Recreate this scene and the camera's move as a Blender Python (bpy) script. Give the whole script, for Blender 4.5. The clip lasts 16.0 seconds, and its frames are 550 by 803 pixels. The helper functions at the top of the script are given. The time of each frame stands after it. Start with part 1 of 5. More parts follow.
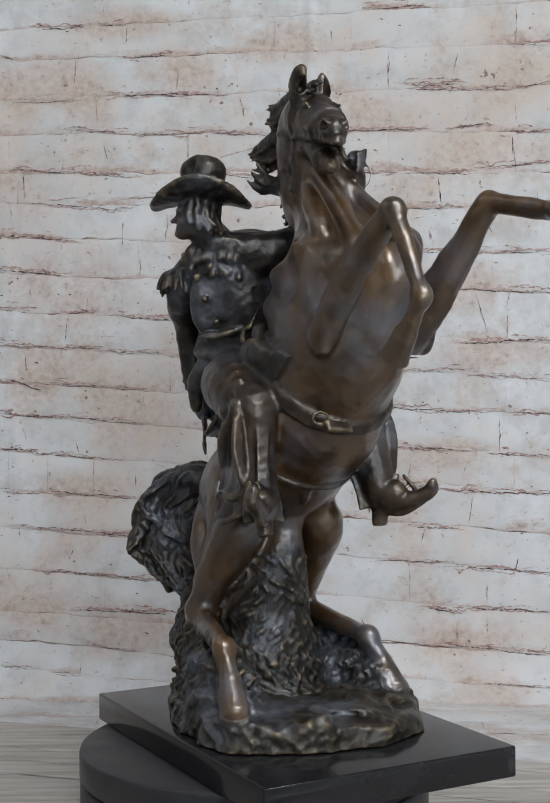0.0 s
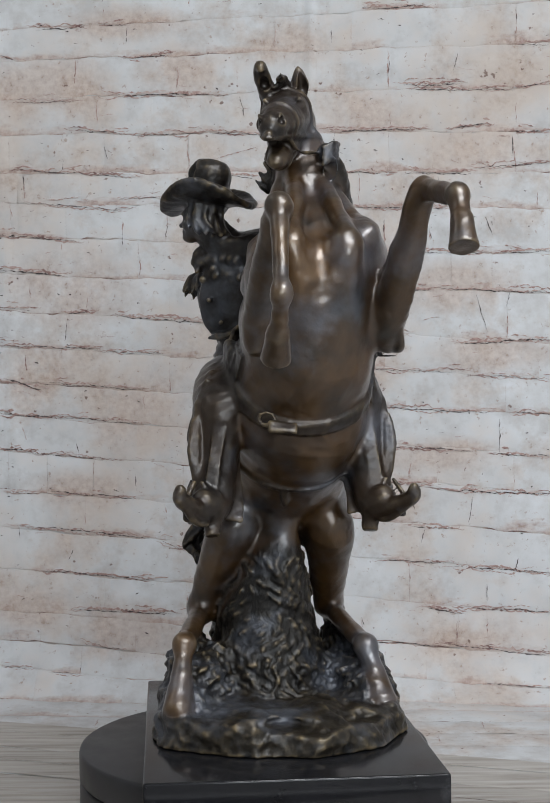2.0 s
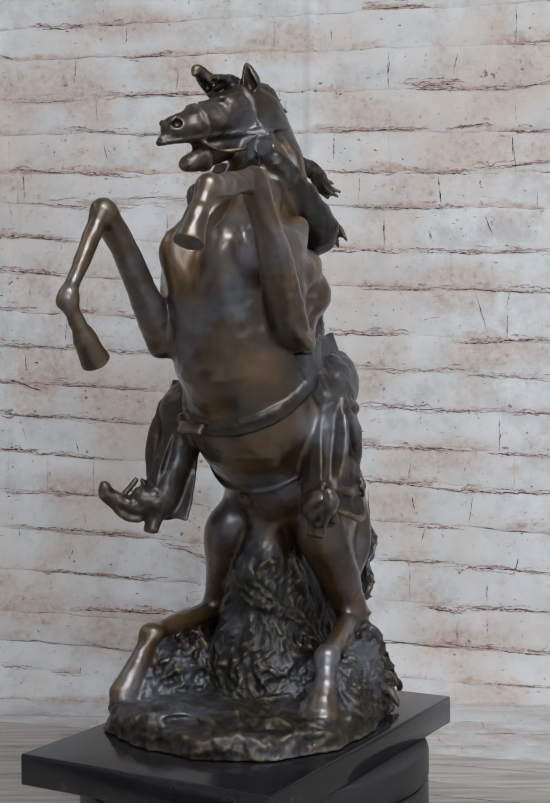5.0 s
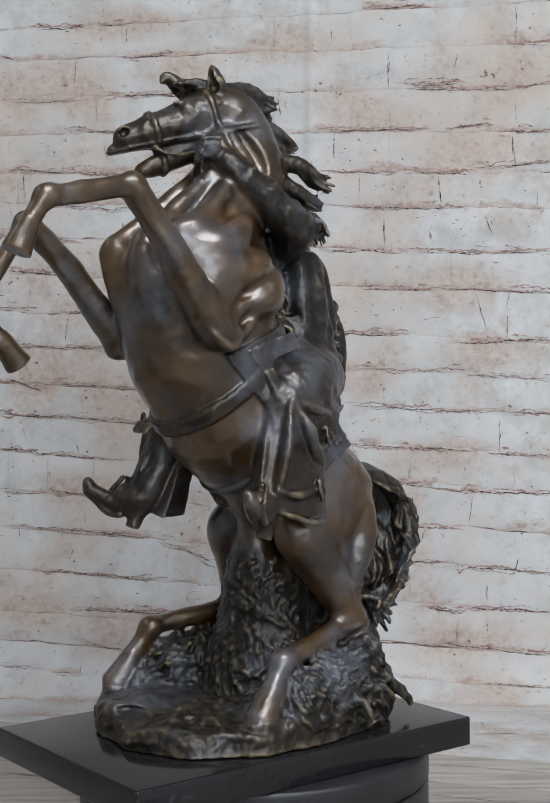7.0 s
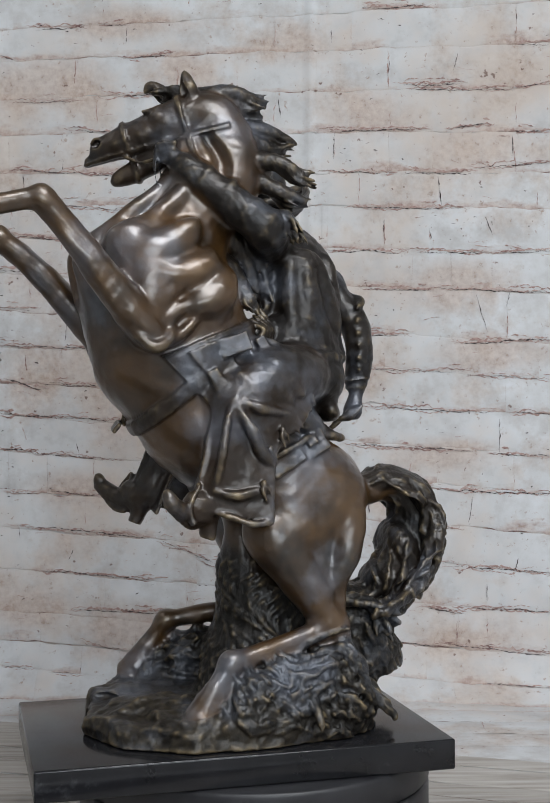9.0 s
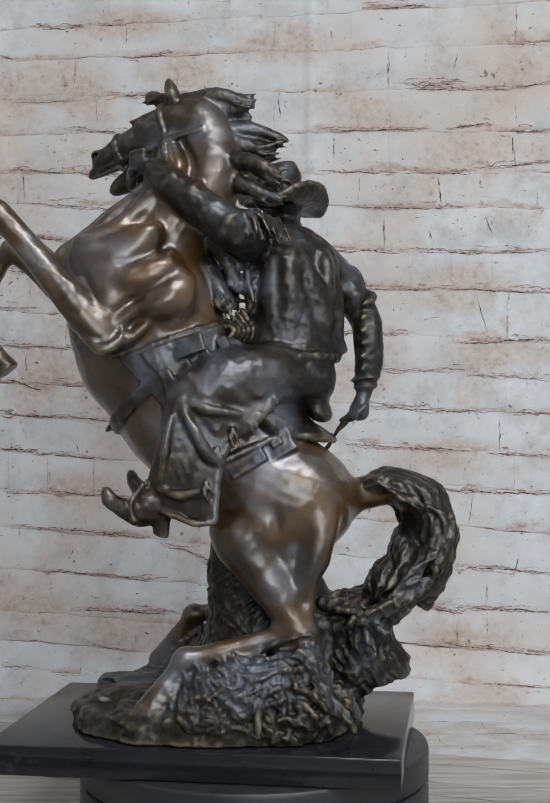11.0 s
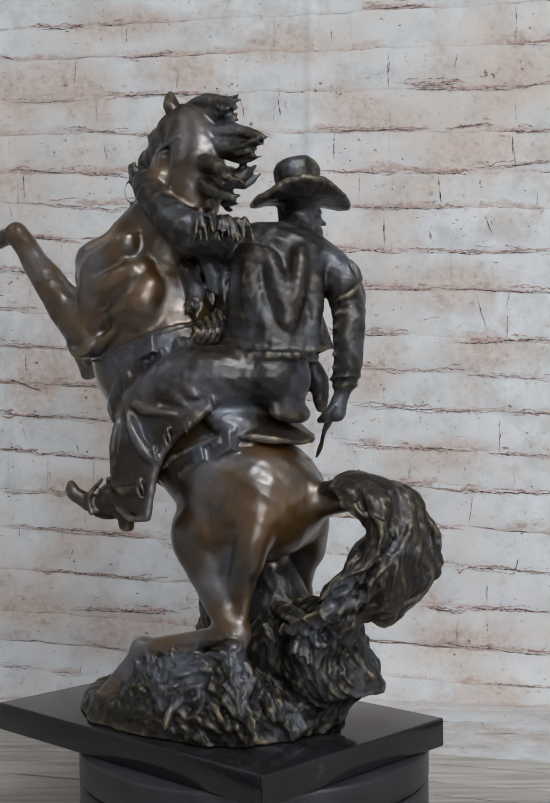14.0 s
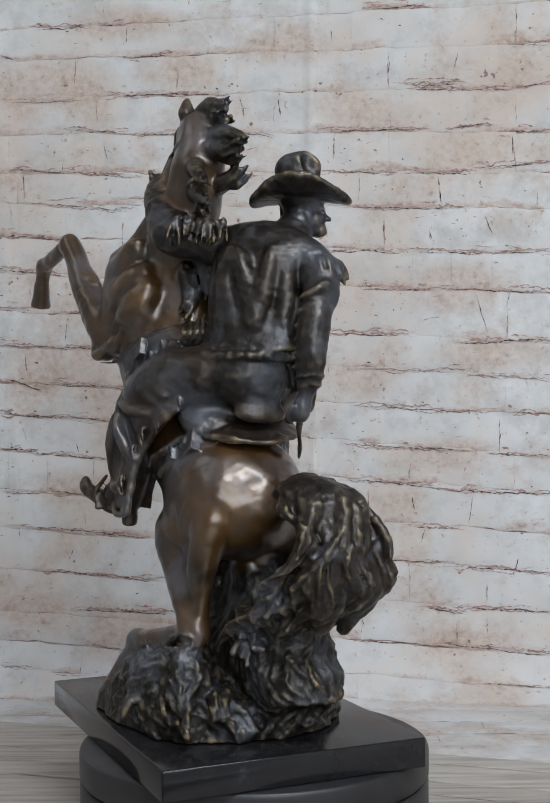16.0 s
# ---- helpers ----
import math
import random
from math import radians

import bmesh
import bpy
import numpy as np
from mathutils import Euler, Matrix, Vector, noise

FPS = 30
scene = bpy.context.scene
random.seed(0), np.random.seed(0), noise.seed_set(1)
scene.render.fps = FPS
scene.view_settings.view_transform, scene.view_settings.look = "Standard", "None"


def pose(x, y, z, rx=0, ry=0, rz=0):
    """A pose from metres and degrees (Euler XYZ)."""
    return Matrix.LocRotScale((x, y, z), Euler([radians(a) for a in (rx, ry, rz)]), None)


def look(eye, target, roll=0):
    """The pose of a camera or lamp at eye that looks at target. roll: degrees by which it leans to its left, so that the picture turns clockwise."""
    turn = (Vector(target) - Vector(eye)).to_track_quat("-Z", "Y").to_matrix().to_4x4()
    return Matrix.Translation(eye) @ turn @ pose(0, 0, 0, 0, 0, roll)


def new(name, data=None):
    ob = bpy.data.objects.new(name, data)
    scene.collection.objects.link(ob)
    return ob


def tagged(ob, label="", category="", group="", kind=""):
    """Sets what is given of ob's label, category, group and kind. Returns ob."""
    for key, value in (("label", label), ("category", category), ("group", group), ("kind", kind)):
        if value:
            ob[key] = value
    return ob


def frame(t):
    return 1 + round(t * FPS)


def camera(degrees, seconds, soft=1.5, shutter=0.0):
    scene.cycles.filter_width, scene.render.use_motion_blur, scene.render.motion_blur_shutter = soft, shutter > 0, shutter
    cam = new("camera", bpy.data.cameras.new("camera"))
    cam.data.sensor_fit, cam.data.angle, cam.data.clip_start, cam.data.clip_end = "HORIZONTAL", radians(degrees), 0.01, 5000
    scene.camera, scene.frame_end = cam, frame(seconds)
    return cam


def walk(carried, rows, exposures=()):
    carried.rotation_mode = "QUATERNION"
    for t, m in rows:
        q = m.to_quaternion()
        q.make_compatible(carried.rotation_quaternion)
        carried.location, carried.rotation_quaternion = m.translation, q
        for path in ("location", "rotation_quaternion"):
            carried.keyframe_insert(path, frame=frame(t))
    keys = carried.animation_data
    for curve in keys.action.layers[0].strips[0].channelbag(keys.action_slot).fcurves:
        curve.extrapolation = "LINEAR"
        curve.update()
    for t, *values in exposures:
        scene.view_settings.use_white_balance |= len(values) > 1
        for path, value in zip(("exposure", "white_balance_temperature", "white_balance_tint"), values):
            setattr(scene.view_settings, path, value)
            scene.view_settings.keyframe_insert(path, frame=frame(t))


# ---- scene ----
# ---------------------------------------------------------------- camera
cam = camera(24.70, 16.0)
EYE = (0.019, -1.0, 0.2474)
VIEW = look(EYE, (0.019 - 0.00075, 0.0, 0.2470), -0.39)
walk(cam, [(0.0, VIEW), (16.0, VIEW)], exposures=[(0.0, 0.0), (16.0, 0.0)])

# ---------------------------------------------------------------- light
world = bpy.data.worlds.new("world")
scene.world = world
world.use_nodes = True
wn = world.node_tree
sky = wn.nodes.new("ShaderNodeTexSky")
sky.sky_type, sky.sun_disc = "NISHITA", False
sky.sun_elevation, sky.sun_rotation = radians(38), radians(200)
wn.nodes["Background"].inputs[1].default_value = 0.08
wn.links.new(sky.outputs[0], wn.nodes["Background"].inputs[0])


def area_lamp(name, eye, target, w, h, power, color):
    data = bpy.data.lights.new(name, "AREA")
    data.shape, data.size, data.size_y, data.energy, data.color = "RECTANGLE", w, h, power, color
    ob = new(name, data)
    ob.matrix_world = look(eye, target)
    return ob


# daylight of an assumed big window behind the camera, and added ceiling fills
area_lamp("assumed_window_light", (0.75, -2.86, 0.94), (0.75, 0.0, 0.80), 1.6, 1.05, 32, (0.89, 0.955, 1.0))
area_lamp("ceiling_fill", (0.55, -1.10, 1.565), (0.55, -1.10, 0.0), 1.15, 0.55, 32, (0.94, 0.97, 1.0))
area_lamp("ceiling_fill", (-1.25, -0.2, 1.565), (-1.25, -0.2, 0.0), 0.55, 1.15, 2.5, (1.0, 0.97, 0.92))


K = 0.0006        # metres a chart step on the brick sheet


def chart(x, y):
    """Chart steps on the sheet, right and down from its corner, to metres."""
    return 0.019 + (x - 537) * K, 0.2474 - (y + 0.0068 * (x - 537) - 784) * K


# stains of the print: place and half sizes in chart steps
STAINS = ((90, 180, 200, 95), (340, 140, 110, 75), (730, 225, 120, 70), (150, 560, 190, 110), (60, 740, 150, 110), (270, 800, 160, 120), (880, 560, 190, 70), (240, 1230, 140, 80),
          (60, 1190, 120, 60), (560, 90, 120, 60), (960, 690, 170, 50), (860, 890, 170, 50), (940, 300, 170, 60), (160, 960, 150, 60), (930, 1240, 170, 60), (250, 50, 160, 50))


# ---------------------------------------------------------------- materials
def material(name):
    m = bpy.data.materials.new(name)
    m.use_nodes = True
    return m, m.node_tree, m.node_tree.nodes["Principled BSDF"]


def node(nt, kind, **inputs):
    n = nt.nodes.new(kind)
    for k, v in inputs.items():
        n.inputs[k.replace("_", " ")].default_value = v
    return n


def noise_tex(nt, scale, detail=6, rough=0.6, vec=None):
    n = node(nt, "ShaderNodeTexNoise", Scale=scale, Detail=detail, Roughness=rough)
    if vec is not None:
        nt.links.new(vec, n.inputs["Vector"])
    return n


def ramp(nt, fac, stops):
    r = nt.nodes.new("ShaderNodeValToRGB")
    el = r.color_ramp.elements
    while len(el) < len(stops):
        el.new(0.5)
    for e, (p, c) in zip(el, stops):
        e.position, e.color = p, (*c, 1) if len(c) == 3 else c
    nt.links.new(fac, r.inputs[0])
    return r


def mix(nt, fac, a, b, blend="MIX"):
    n = nt.nodes.new("ShaderNodeMix")
    n.data_type, n.blend_type = "RGBA", blend
    for sock, val in ((n.inputs[0], fac), (n.inputs[6], a), (n.inputs[7], b)):
        if isinstance(val, bpy.types.NodeSocket):
            nt.links.new(val, sock)
        elif isinstance(val, (int, float)):
            sock.default_value = val
        else:
            sock.default_value = (*val, 1)
    return n.outputs[2]


def maths(nt, op, a, b=None, clamp=False):
    n = nt.nodes.new("ShaderNodeMath")
    n.operation, n.use_clamp = op, clamp
    for sock, val in zip(n.inputs, (a, b)):
        if isinstance(val, bpy.types.NodeSocket):
            nt.links.new(val, sock)
        elif val is not None:
            sock.default_value = val
    return n.outputs[0]


def bump(nt, bsdf, height, strength, dist):
    b = node(nt, "ShaderNodeBump", Strength=strength, Distance=dist)
    nt.links.new(height, b.inputs["Height"])
    nt.links.new(b.outputs[0], bsdf.inputs["Normal"])
    return b


def coords(nt):
    return nt.nodes.new("ShaderNodeTexCoord").outputs["Object"]


def bronze():
    """Patinated bronze: brown hide, blue-black cloth and rock, brass worn bright on the ridges."""
    m, nt, b = material("bronze")
    co = coords(nt)

    def attr(name):
        a = nt.nodes.new("ShaderNodeAttribute")
        a.attribute_name = name
        return a.outputs["Fac"]
    big, mid, fine = noise_tex(nt, 28, 4, 0.55, co), noise_tex(nt, 120, 5, 0.6, co), noise_tex(nt, 700, 4, 0.6, co)
    brown = ramp(nt, big.outputs[0], [(0.3, (0.010, 0.006, 0.003)), (0.5, (0.056, 0.025, 0.005)), (0.7, (0.110, 0.052, 0.011))])
    dark = ramp(nt, mid.outputs[0], [(0.3, (0.003, 0.003, 0.0035)), (0.55, (0.010, 0.0095, 0.0095)), (0.72, (0.025, 0.025, 0.028))])
    rockc = ramp(nt, mid.outputs[0], [(0.3, (0.006, 0.005, 0.004)), (0.52, (0.021, 0.016, 0.010)), (0.72, (0.050, 0.039, 0.024))])
    col = mix(nt, attr("brown"), dark.outputs[0], brown.outputs[0])
    col = mix(nt, attr("rock"), col, rockc.outputs[0])
    # hides and cloth warmer, lighter where proud: rubbed metal, and painted-in muscle highlights
    rub_highlight = maths(nt, "MULTIPLY", attr("rub_highlight"), maths(nt, "ADD", maths(nt, "MULTIPLY", big.outputs[0], 1.2), 0.1), True)
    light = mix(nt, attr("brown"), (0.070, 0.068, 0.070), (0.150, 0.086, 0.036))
    col = mix(nt, maths(nt, "MULTIPLY", rub_highlight, 0.36), col, light)
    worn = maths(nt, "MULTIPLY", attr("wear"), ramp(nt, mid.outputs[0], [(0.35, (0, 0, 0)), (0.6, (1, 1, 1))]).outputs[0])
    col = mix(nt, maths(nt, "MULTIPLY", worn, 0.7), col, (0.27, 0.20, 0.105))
    # bluish sheen painted into the base colour in random patches
    sheen_noise = noise_tex(nt, 17, 5, 0.6, co)
    blue = ramp(nt, sheen_noise.outputs[0], [(0.50, (0, 0, 0)), (0.66, (0.45, 0.45, 0.45))])
    col = mix(nt, blue.outputs[0], col, (0.160, 0.178, 0.218))
    nt.links.new(col, b.inputs["Base Color"])
    b.inputs["Metallic"].default_value = 0.45
    nt.links.new(maths(nt, "ADD", maths(nt, "MULTIPLY", attr("brown"), 0.65), 0.13), b.inputs["Coat Weight"])
    b.inputs["Coat Roughness"].default_value = 0.30
    b.inputs["Coat IOR"].default_value = 1.8
    b.inputs["Coat Tint"].default_value = (0.97, 0.98, 1.0, 1)
    rough = ramp(nt, mid.outputs[0], [(0.3, (0.30, 0.30, 0.30)), (0.7, (0.48, 0.48, 0.48))])
    b.inputs["Specular IOR Level"].default_value = 0.32
    dull = maths(nt, "SUBTRACT", 0.05, maths(nt, "MULTIPLY", attr("brown"), 0.05))
    nt.links.new(maths(nt, "ADD", rough.outputs[0], dull), b.inputs["Roughness"])
    # fine chasing: combed strokes on weed and hair, a light hammered grain elsewhere
    curl = noise_tex(nt, 45, 2, 0.5, co)
    sway = nt.nodes.new("ShaderNodeVectorMath")
    sway.operation = "MULTIPLY_ADD"
    nt.links.new(curl.outputs["Color"], sway.inputs[0])
    sway.inputs[1].default_value = (0.028, 0.028, 0.028)
    nt.links.new(co, sway.inputs[2])
    st = node(nt, "ShaderNodeMapping", Scale=(1.0, 1.0, 0.25))
    nt.links.new(sway.outputs[0], st.inputs[0])
    stroke = noise_tex(nt, 300, 3, 0.6, st.outputs[0])
    shag = ramp(nt, attr("rock"), [(0.05, (0, 0, 0)), (0.25, (1, 1, 1)), (0.5, (0.7, 0.7, 0.7)), (0.9, (0.25, 0.25, 0.25))])
    h = maths(nt, "ADD", maths(nt, "MULTIPLY", mid.outputs[0], 0.5), maths(nt, "MULTIPLY", fine.outputs[0], 0.3))
    h = maths(nt, "ADD", h, maths(nt, "MULTIPLY", maths(nt, "MULTIPLY", stroke.outputs[0], shag.outputs[0]), 2.2))
    bump(nt, b, h, 0.5, 0.0014)
    return m


def black_marble():
    m, nt, b = material("black_marble")
    co = coords(nt)
    n1, n2 = noise_tex(nt, 25, 8, 0.65, co), noise_tex(nt, 260, 4, 0.6, co)
    vein = ramp(nt, n1.outputs[0], [(0.3, (0.008, 0.008, 0.009)), (0.62, (0.013, 0.013, 0.015)), (0.72, (0.045, 0.046, 0.050)), (0.76, (0.012, 0.012, 0.014))])
    nt.links.new(vein.outputs[0], b.inputs["Base Color"])
    r = ramp(nt, n2.outputs[0], [(0.35, (0.11, 0.11, 0.11)), (0.7, (0.20, 0.20, 0.20))])
    nt.links.new(r.outputs[0], b.inputs["Roughness"])
    b.inputs["Specular IOR Level"].default_value = 0.36
    bump(nt, b, n2.outputs[0], 0.05, 0.0004)
    return m


def plastic(name, color, rough):
    m, nt, b = material(name)
    co = coords(nt)
    n1, n2 = noise_tex(nt, 40, 6, 0.6, co), noise_tex(nt, 900, 3, 0.5, co)
    c = ramp(nt, n1.outputs[0], [(0.3, color), (0.7, tuple(min(1, v * 1.5 + 0.004) for v in color))])
    nt.links.new(c.outputs[0], b.inputs["Base Color"])
    r = ramp(nt, n1.outputs[0], [(0.3, (rough,) * 3), (0.7, (rough + 0.12,) * 3)])
    nt.links.new(r.outputs[0], b.inputs["Roughness"])
    bump(nt, b, n2.outputs[0], 0.12, 0.0003)
    return m


def plaster(name, color):
    m, nt, b = material(name)
    co = coords(nt)
    n1, n2 = noise_tex(nt, 3, 5, 0.6, co), noise_tex(nt, 90, 4, 0.6, co)
    c = ramp(nt, n1.outputs[0], [(0.3, tuple(v * 0.93 for v in color)), (0.7, color)])
    nt.links.new(c.outputs[0], b.inputs["Base Color"])
    b.inputs["Roughness"].default_value = 0.85
    bump(nt, b, n2.outputs[0], 0.1, 0.002)
    return m


def whitewash(name, per_piece):
    """Whitewashed brick: chalky white over cream, tan and pink brick, with pits and dark flecks."""
    m, nt, b = material(name)
    co = nt.nodes.new("ShaderNodeNewGeometry").outputs["Position"]
    big, mid, fine = noise_tex(nt, 4.5, 4, 0.6, co), noise_tex(nt, 26, 6, 0.65, co), noise_tex(nt, 140, 5, 0.65, co)
    white = ramp(nt, mid.outputs[0], [(0.32, (0.465, 0.455, 0.455)), (0.5, (0.56, 0.565, 0.575)), (0.7, (0.63, 0.645, 0.67))])
    tan = ramp(nt, mid.outputs[0], [(0.3, (0.44, 0.365, 0.32)), (0.7, (0.56, 0.51, 0.475))])
    patch = maths(nt, "ADD", big.outputs[0], maths(nt, "MULTIPLY", mid.outputs[0], 0.6))
    if per_piece:
        rnd = nt.nodes.new("ShaderNodeObjectInfo").outputs["Random"]
        patch = maths(nt, "ADD", patch, maths(nt, "MULTIPLY", maths(nt, "SUBTRACT", rnd, 0.3), 0.06))
    pf = ramp(nt, patch, [(0.78, (0, 0, 0)), (1.02, (1, 1, 1))])
    col = mix(nt, pf.outputs[0], white.outputs[0], tan.outputs[0])
    tint = node(nt, "ShaderNodeHueSaturation")
    tint.inputs["Value"].default_value = 1.0
    nt.links.new(maths(nt, "ADD", maths(nt, "MULTIPLY", nt.nodes.new("ShaderNodeObjectInfo").outputs["Random"], 0.04), 0.98), tint.inputs["Value"])
    nt.links.new(col, tint.inputs["Color"])
    col = tint.outputs[0]
    cloud = noise_tex(nt, 8.5, 6, 0.7, co)
    cf = ramp(nt, cloud.outputs[0], [(0.50, (0, 0, 0)), (0.67, (0.8, 0.8, 0.8))])
    col = mix(nt, cf.outputs[0], col, ramp(nt, fine.outputs[0], [(0.35, (0.36, 0.27, 0.22)), (0.65, (0.52, 0.44, 0.385))]).outputs[0])
    gen = nt.nodes.new("ShaderNodeTexCoord").outputs["Generated"]
    sep = nt.nodes.new("ShaderNodeSeparateXYZ")
    nt.links.new(gen, sep.inputs[0])
    # reddish brown brick showing along the lower edge, where the wash has flaked
    st = node(nt, "ShaderNodeMapping", Scale=(1.0, 1.0, 2.6))
    nt.links.new(co, st.inputs[0])
    flake = noise_tex(nt, 11, 6, 0.68, st.outputs[0])
    low = maths(nt, "SUBTRACT", maths(nt, "MULTIPLY", flake.outputs[0], 1.5), maths(nt, "MULTIPLY", sep.outputs[2], 1.1))
    lf = ramp(nt, low, [(0.60, (0, 0, 0)), (0.80, (0.7, 0.7, 0.7))])
    rust = ramp(nt, fine.outputs[0], [(0.35, (0.30, 0.19, 0.16)), (0.6, (0.50, 0.40, 0.35))])
    col = mix(nt, lf.outputs[0], col, rust.outputs[0])
    # large tan and pink stains of the print, ragged at the rim
    rag = noise_tex(nt, 14, 6, 0.7, co)
    stain = None
    for x, y, rx, ry in STAINS:
        px, pz = chart(x, y)
        off = node(nt, "ShaderNodeMapping", Location=(-px / (rx * K), 0, -pz / (ry * K)), Scale=(1 / (rx * K), 0.0, 1 / (ry * K)))
        nt.links.new(co, off.inputs[0])
        far = nt.nodes.new("ShaderNodeVectorMath")
        far.operation = "LENGTH"
        nt.links.new(off.outputs[0], far.inputs[0])
        near = maths(nt, "SUBTRACT", 1.0, far.outputs["Value"], True)
        stain = near if stain is None else maths(nt, "MAXIMUM", stain, near)
    sf = ramp(nt, maths(nt, "MULTIPLY", stain, maths(nt, "ADD", maths(nt, "MULTIPLY", rag.outputs[0], 3.0), -0.75, True)), [(0.10, (0, 0, 0)), (0.55, (0.62, 0.62, 0.62))])
    col = mix(nt, sf.outputs[0], col, ramp(nt, fine.outputs[0], [(0.35, (0.37, 0.265, 0.215)), (0.65, (0.53, 0.435, 0.375))]).outputs[0])
    fleck = ramp(nt, fine.outputs[0], [(0.30, (0.8, 0.8, 0.8)), (0.37, (0, 0, 0))])
    col = mix(nt, fleck.outputs[0], col, (0.34, 0.26, 0.22))
    # dark pits, gathered in patches
    pit = maths(nt, "ADD", noise_tex(nt, 95, 3, 0.55, co).outputs[0], maths(nt, "MULTIPLY", cloud.outputs[0], 0.35))
    pits = ramp(nt, pit, [(0.895, (0, 0, 0)), (0.935, (0.85, 0.85, 0.85))])
    col = mix(nt, pits.outputs[0], col, (0.17, 0.11, 0.095))
    nt.links.new(col, b.inputs["Base Color"])
    b.inputs["Roughness"].default_value = 0.8
    b.inputs["Specular IOR Level"].default_value = 0.25
    h = maths(nt, "ADD", maths(nt, "MULTIPLY", mid.outputs[0], 0.6), maths(nt, "MULTIPLY", fine.outputs[0], 0.4))
    bump(nt, b, h, 0.12, 0.002)
    return m


def joint_paint():
    """Mortar: mostly whitewashed over, reddish brown where the wash has come away."""
    m, nt, b = material("joint_paint")
    co = nt.nodes.new("ShaderNodeNewGeometry").outputs["Position"]
    st = node(nt, "ShaderNodeMapping", Scale=(1.0, 1.0, 3.0))
    nt.links.new(co, st.inputs[0])
    a, f = noise_tex(nt, 13, 5, 0.62, st.outputs[0]), noise_tex(nt, 70, 5, 0.65, co)
    s = maths(nt, "ADD", maths(nt, "MULTIPLY", a.outputs[0], 0.75), maths(nt, "MULTIPLY", f.outputs[0], 0.25))
    c = ramp(nt, s, [(0.44, (0.56, 0.555, 0.55)), (0.52, (0.46, 0.37, 0.33)), (0.57, (0.27, 0.17, 0.15)), (0.64, (0.10, 0.07, 0.07))])
    nt.links.new(c.outputs[0], b.inputs["Base Color"])
    b.inputs["Roughness"].default_value = 0.9
    bump(nt, b, f.outputs[0], 0.3, 0.002)
    return m


def flaked_brick():
    """Bare brick under the flaked wash: pinkish grey to reddish brown, never even."""
    m, nt, b = material("bare_brick")
    co = nt.nodes.new("ShaderNodeNewGeometry").outputs["Position"]
    a, f = noise_tex(nt, 30, 6, 0.7, co), noise_tex(nt, 260, 4, 0.7, co)
    s = maths(nt, "ADD", maths(nt, "MULTIPLY", a.outputs[0], 0.65), maths(nt, "MULTIPLY", f.outputs[0], 0.35))
    c = ramp(nt, s, [(0.38, (0.17, 0.10, 0.095)), (0.48, (0.34, 0.225, 0.20)), (0.58, (0.47, 0.38, 0.35))])
    nt.links.new(c.outputs[0], b.inputs["Base Color"])
    b.inputs["Roughness"].default_value = 0.9
    return m


def plank_paint():
    m, nt, b = material("plank_paint")
    co = nt.nodes.new("ShaderNodeNewGeometry").outputs["Position"]
    st = node(nt, "ShaderNodeMapping", Scale=(1.0, 16.0, 16.0))
    nt.links.new(co, st.inputs[0])
    g, f = noise_tex(nt, 7, 7, 0.65, st.outputs[0]), noise_tex(nt, 24, 5, 0.6, co)
    c = ramp(nt, g.outputs[0], [(0.32, (0.25, 0.225, 0.20)), (0.5, (0.395, 0.365, 0.335)), (0.68, (0.48, 0.46, 0.44))])
    rn = maths(nt, "ADD", maths(nt, "MULTIPLY", nt.nodes.new("ShaderNodeObjectInfo").outputs["Random"], 0.22), 0.84)
    tint = node(nt, "ShaderNodeHueSaturation")
    nt.links.new(rn, tint.inputs["Value"])
    nt.links.new(c.outputs[0], tint.inputs["Color"])
    nt.links.new(tint.outputs[0], b.inputs["Base Color"])
    b.inputs["Roughness"].default_value = 0.7
    bump(nt, b, g.outputs[0], 0.15, 0.001)
    return m


BRONZE, MARBLE = bronze(), black_marble()
BLACK, BLACK_SATIN = plastic("black_plastic", (0.011, 0.011, 0.013), 0.38), plastic("black_satin", (0.008, 0.008, 0.009), 0.25)
BRICK, JOINT, PLANK = whitewash("whitewashed_brick", True), joint_paint(), plank_paint()
RUST, CRACK = flaked_brick(), plaster("crack_dark", (0.06, 0.045, 0.045))
WALL, CEILING, CARPET = plaster("white_wall", (0.74, 0.74, 0.74)), plaster("white_ceiling", (0.8, 0.8, 0.8)), plaster("grey_floor", (0.25, 0.24, 0.23))


def part(name, bm, mat, parent=None, label="", smooth=True):
    me = bpy.data.meshes.new(name)
    bm.to_mesh(me)
    bm.free()
    for p in me.polygons:
        p.use_smooth = smooth
    me.materials.append(mat)
    ob = new(name, me)
    if parent is not None:
        ob.parent = parent
    return tagged(ob, label)


def box(bm, lo, hi, bevel=0.0, seg=2):
    g = bmesh.ops.create_cube(bm, size=1.0)["verts"]
    for v in g:
        v.co = Vector([l + (c + 0.5) * (h - l) for c, l, h in zip(v.co, lo, hi)])
    if bevel:
        ed = {e for v in g for e in v.link_edges}
        bmesh.ops.bevel(bm, geom=list(ed), offset=bevel, segments=seg, affect="EDGES", profile=0.5)
    return bm


def lathe(bm, profile, seg=96):
    """A solid of revolution about z from (radius, height) pairs, bottom to top."""
    rings = []
    for r, z in profile:
        rings.append([bm.verts.new((r * math.cos(2 * math.pi * k / seg), r * math.sin(2 * math.pi * k / seg), z)) for k in range(seg)])
    for a, b in zip(rings, rings[1:]):
        for k in range(seg):
            bm.faces.new((a[k], a[(k + 1) % seg], b[(k + 1) % seg], b[k]))
    bm.faces.new(rings[0][::-1])
    bm.faces.new(rings[-1])
    return bm


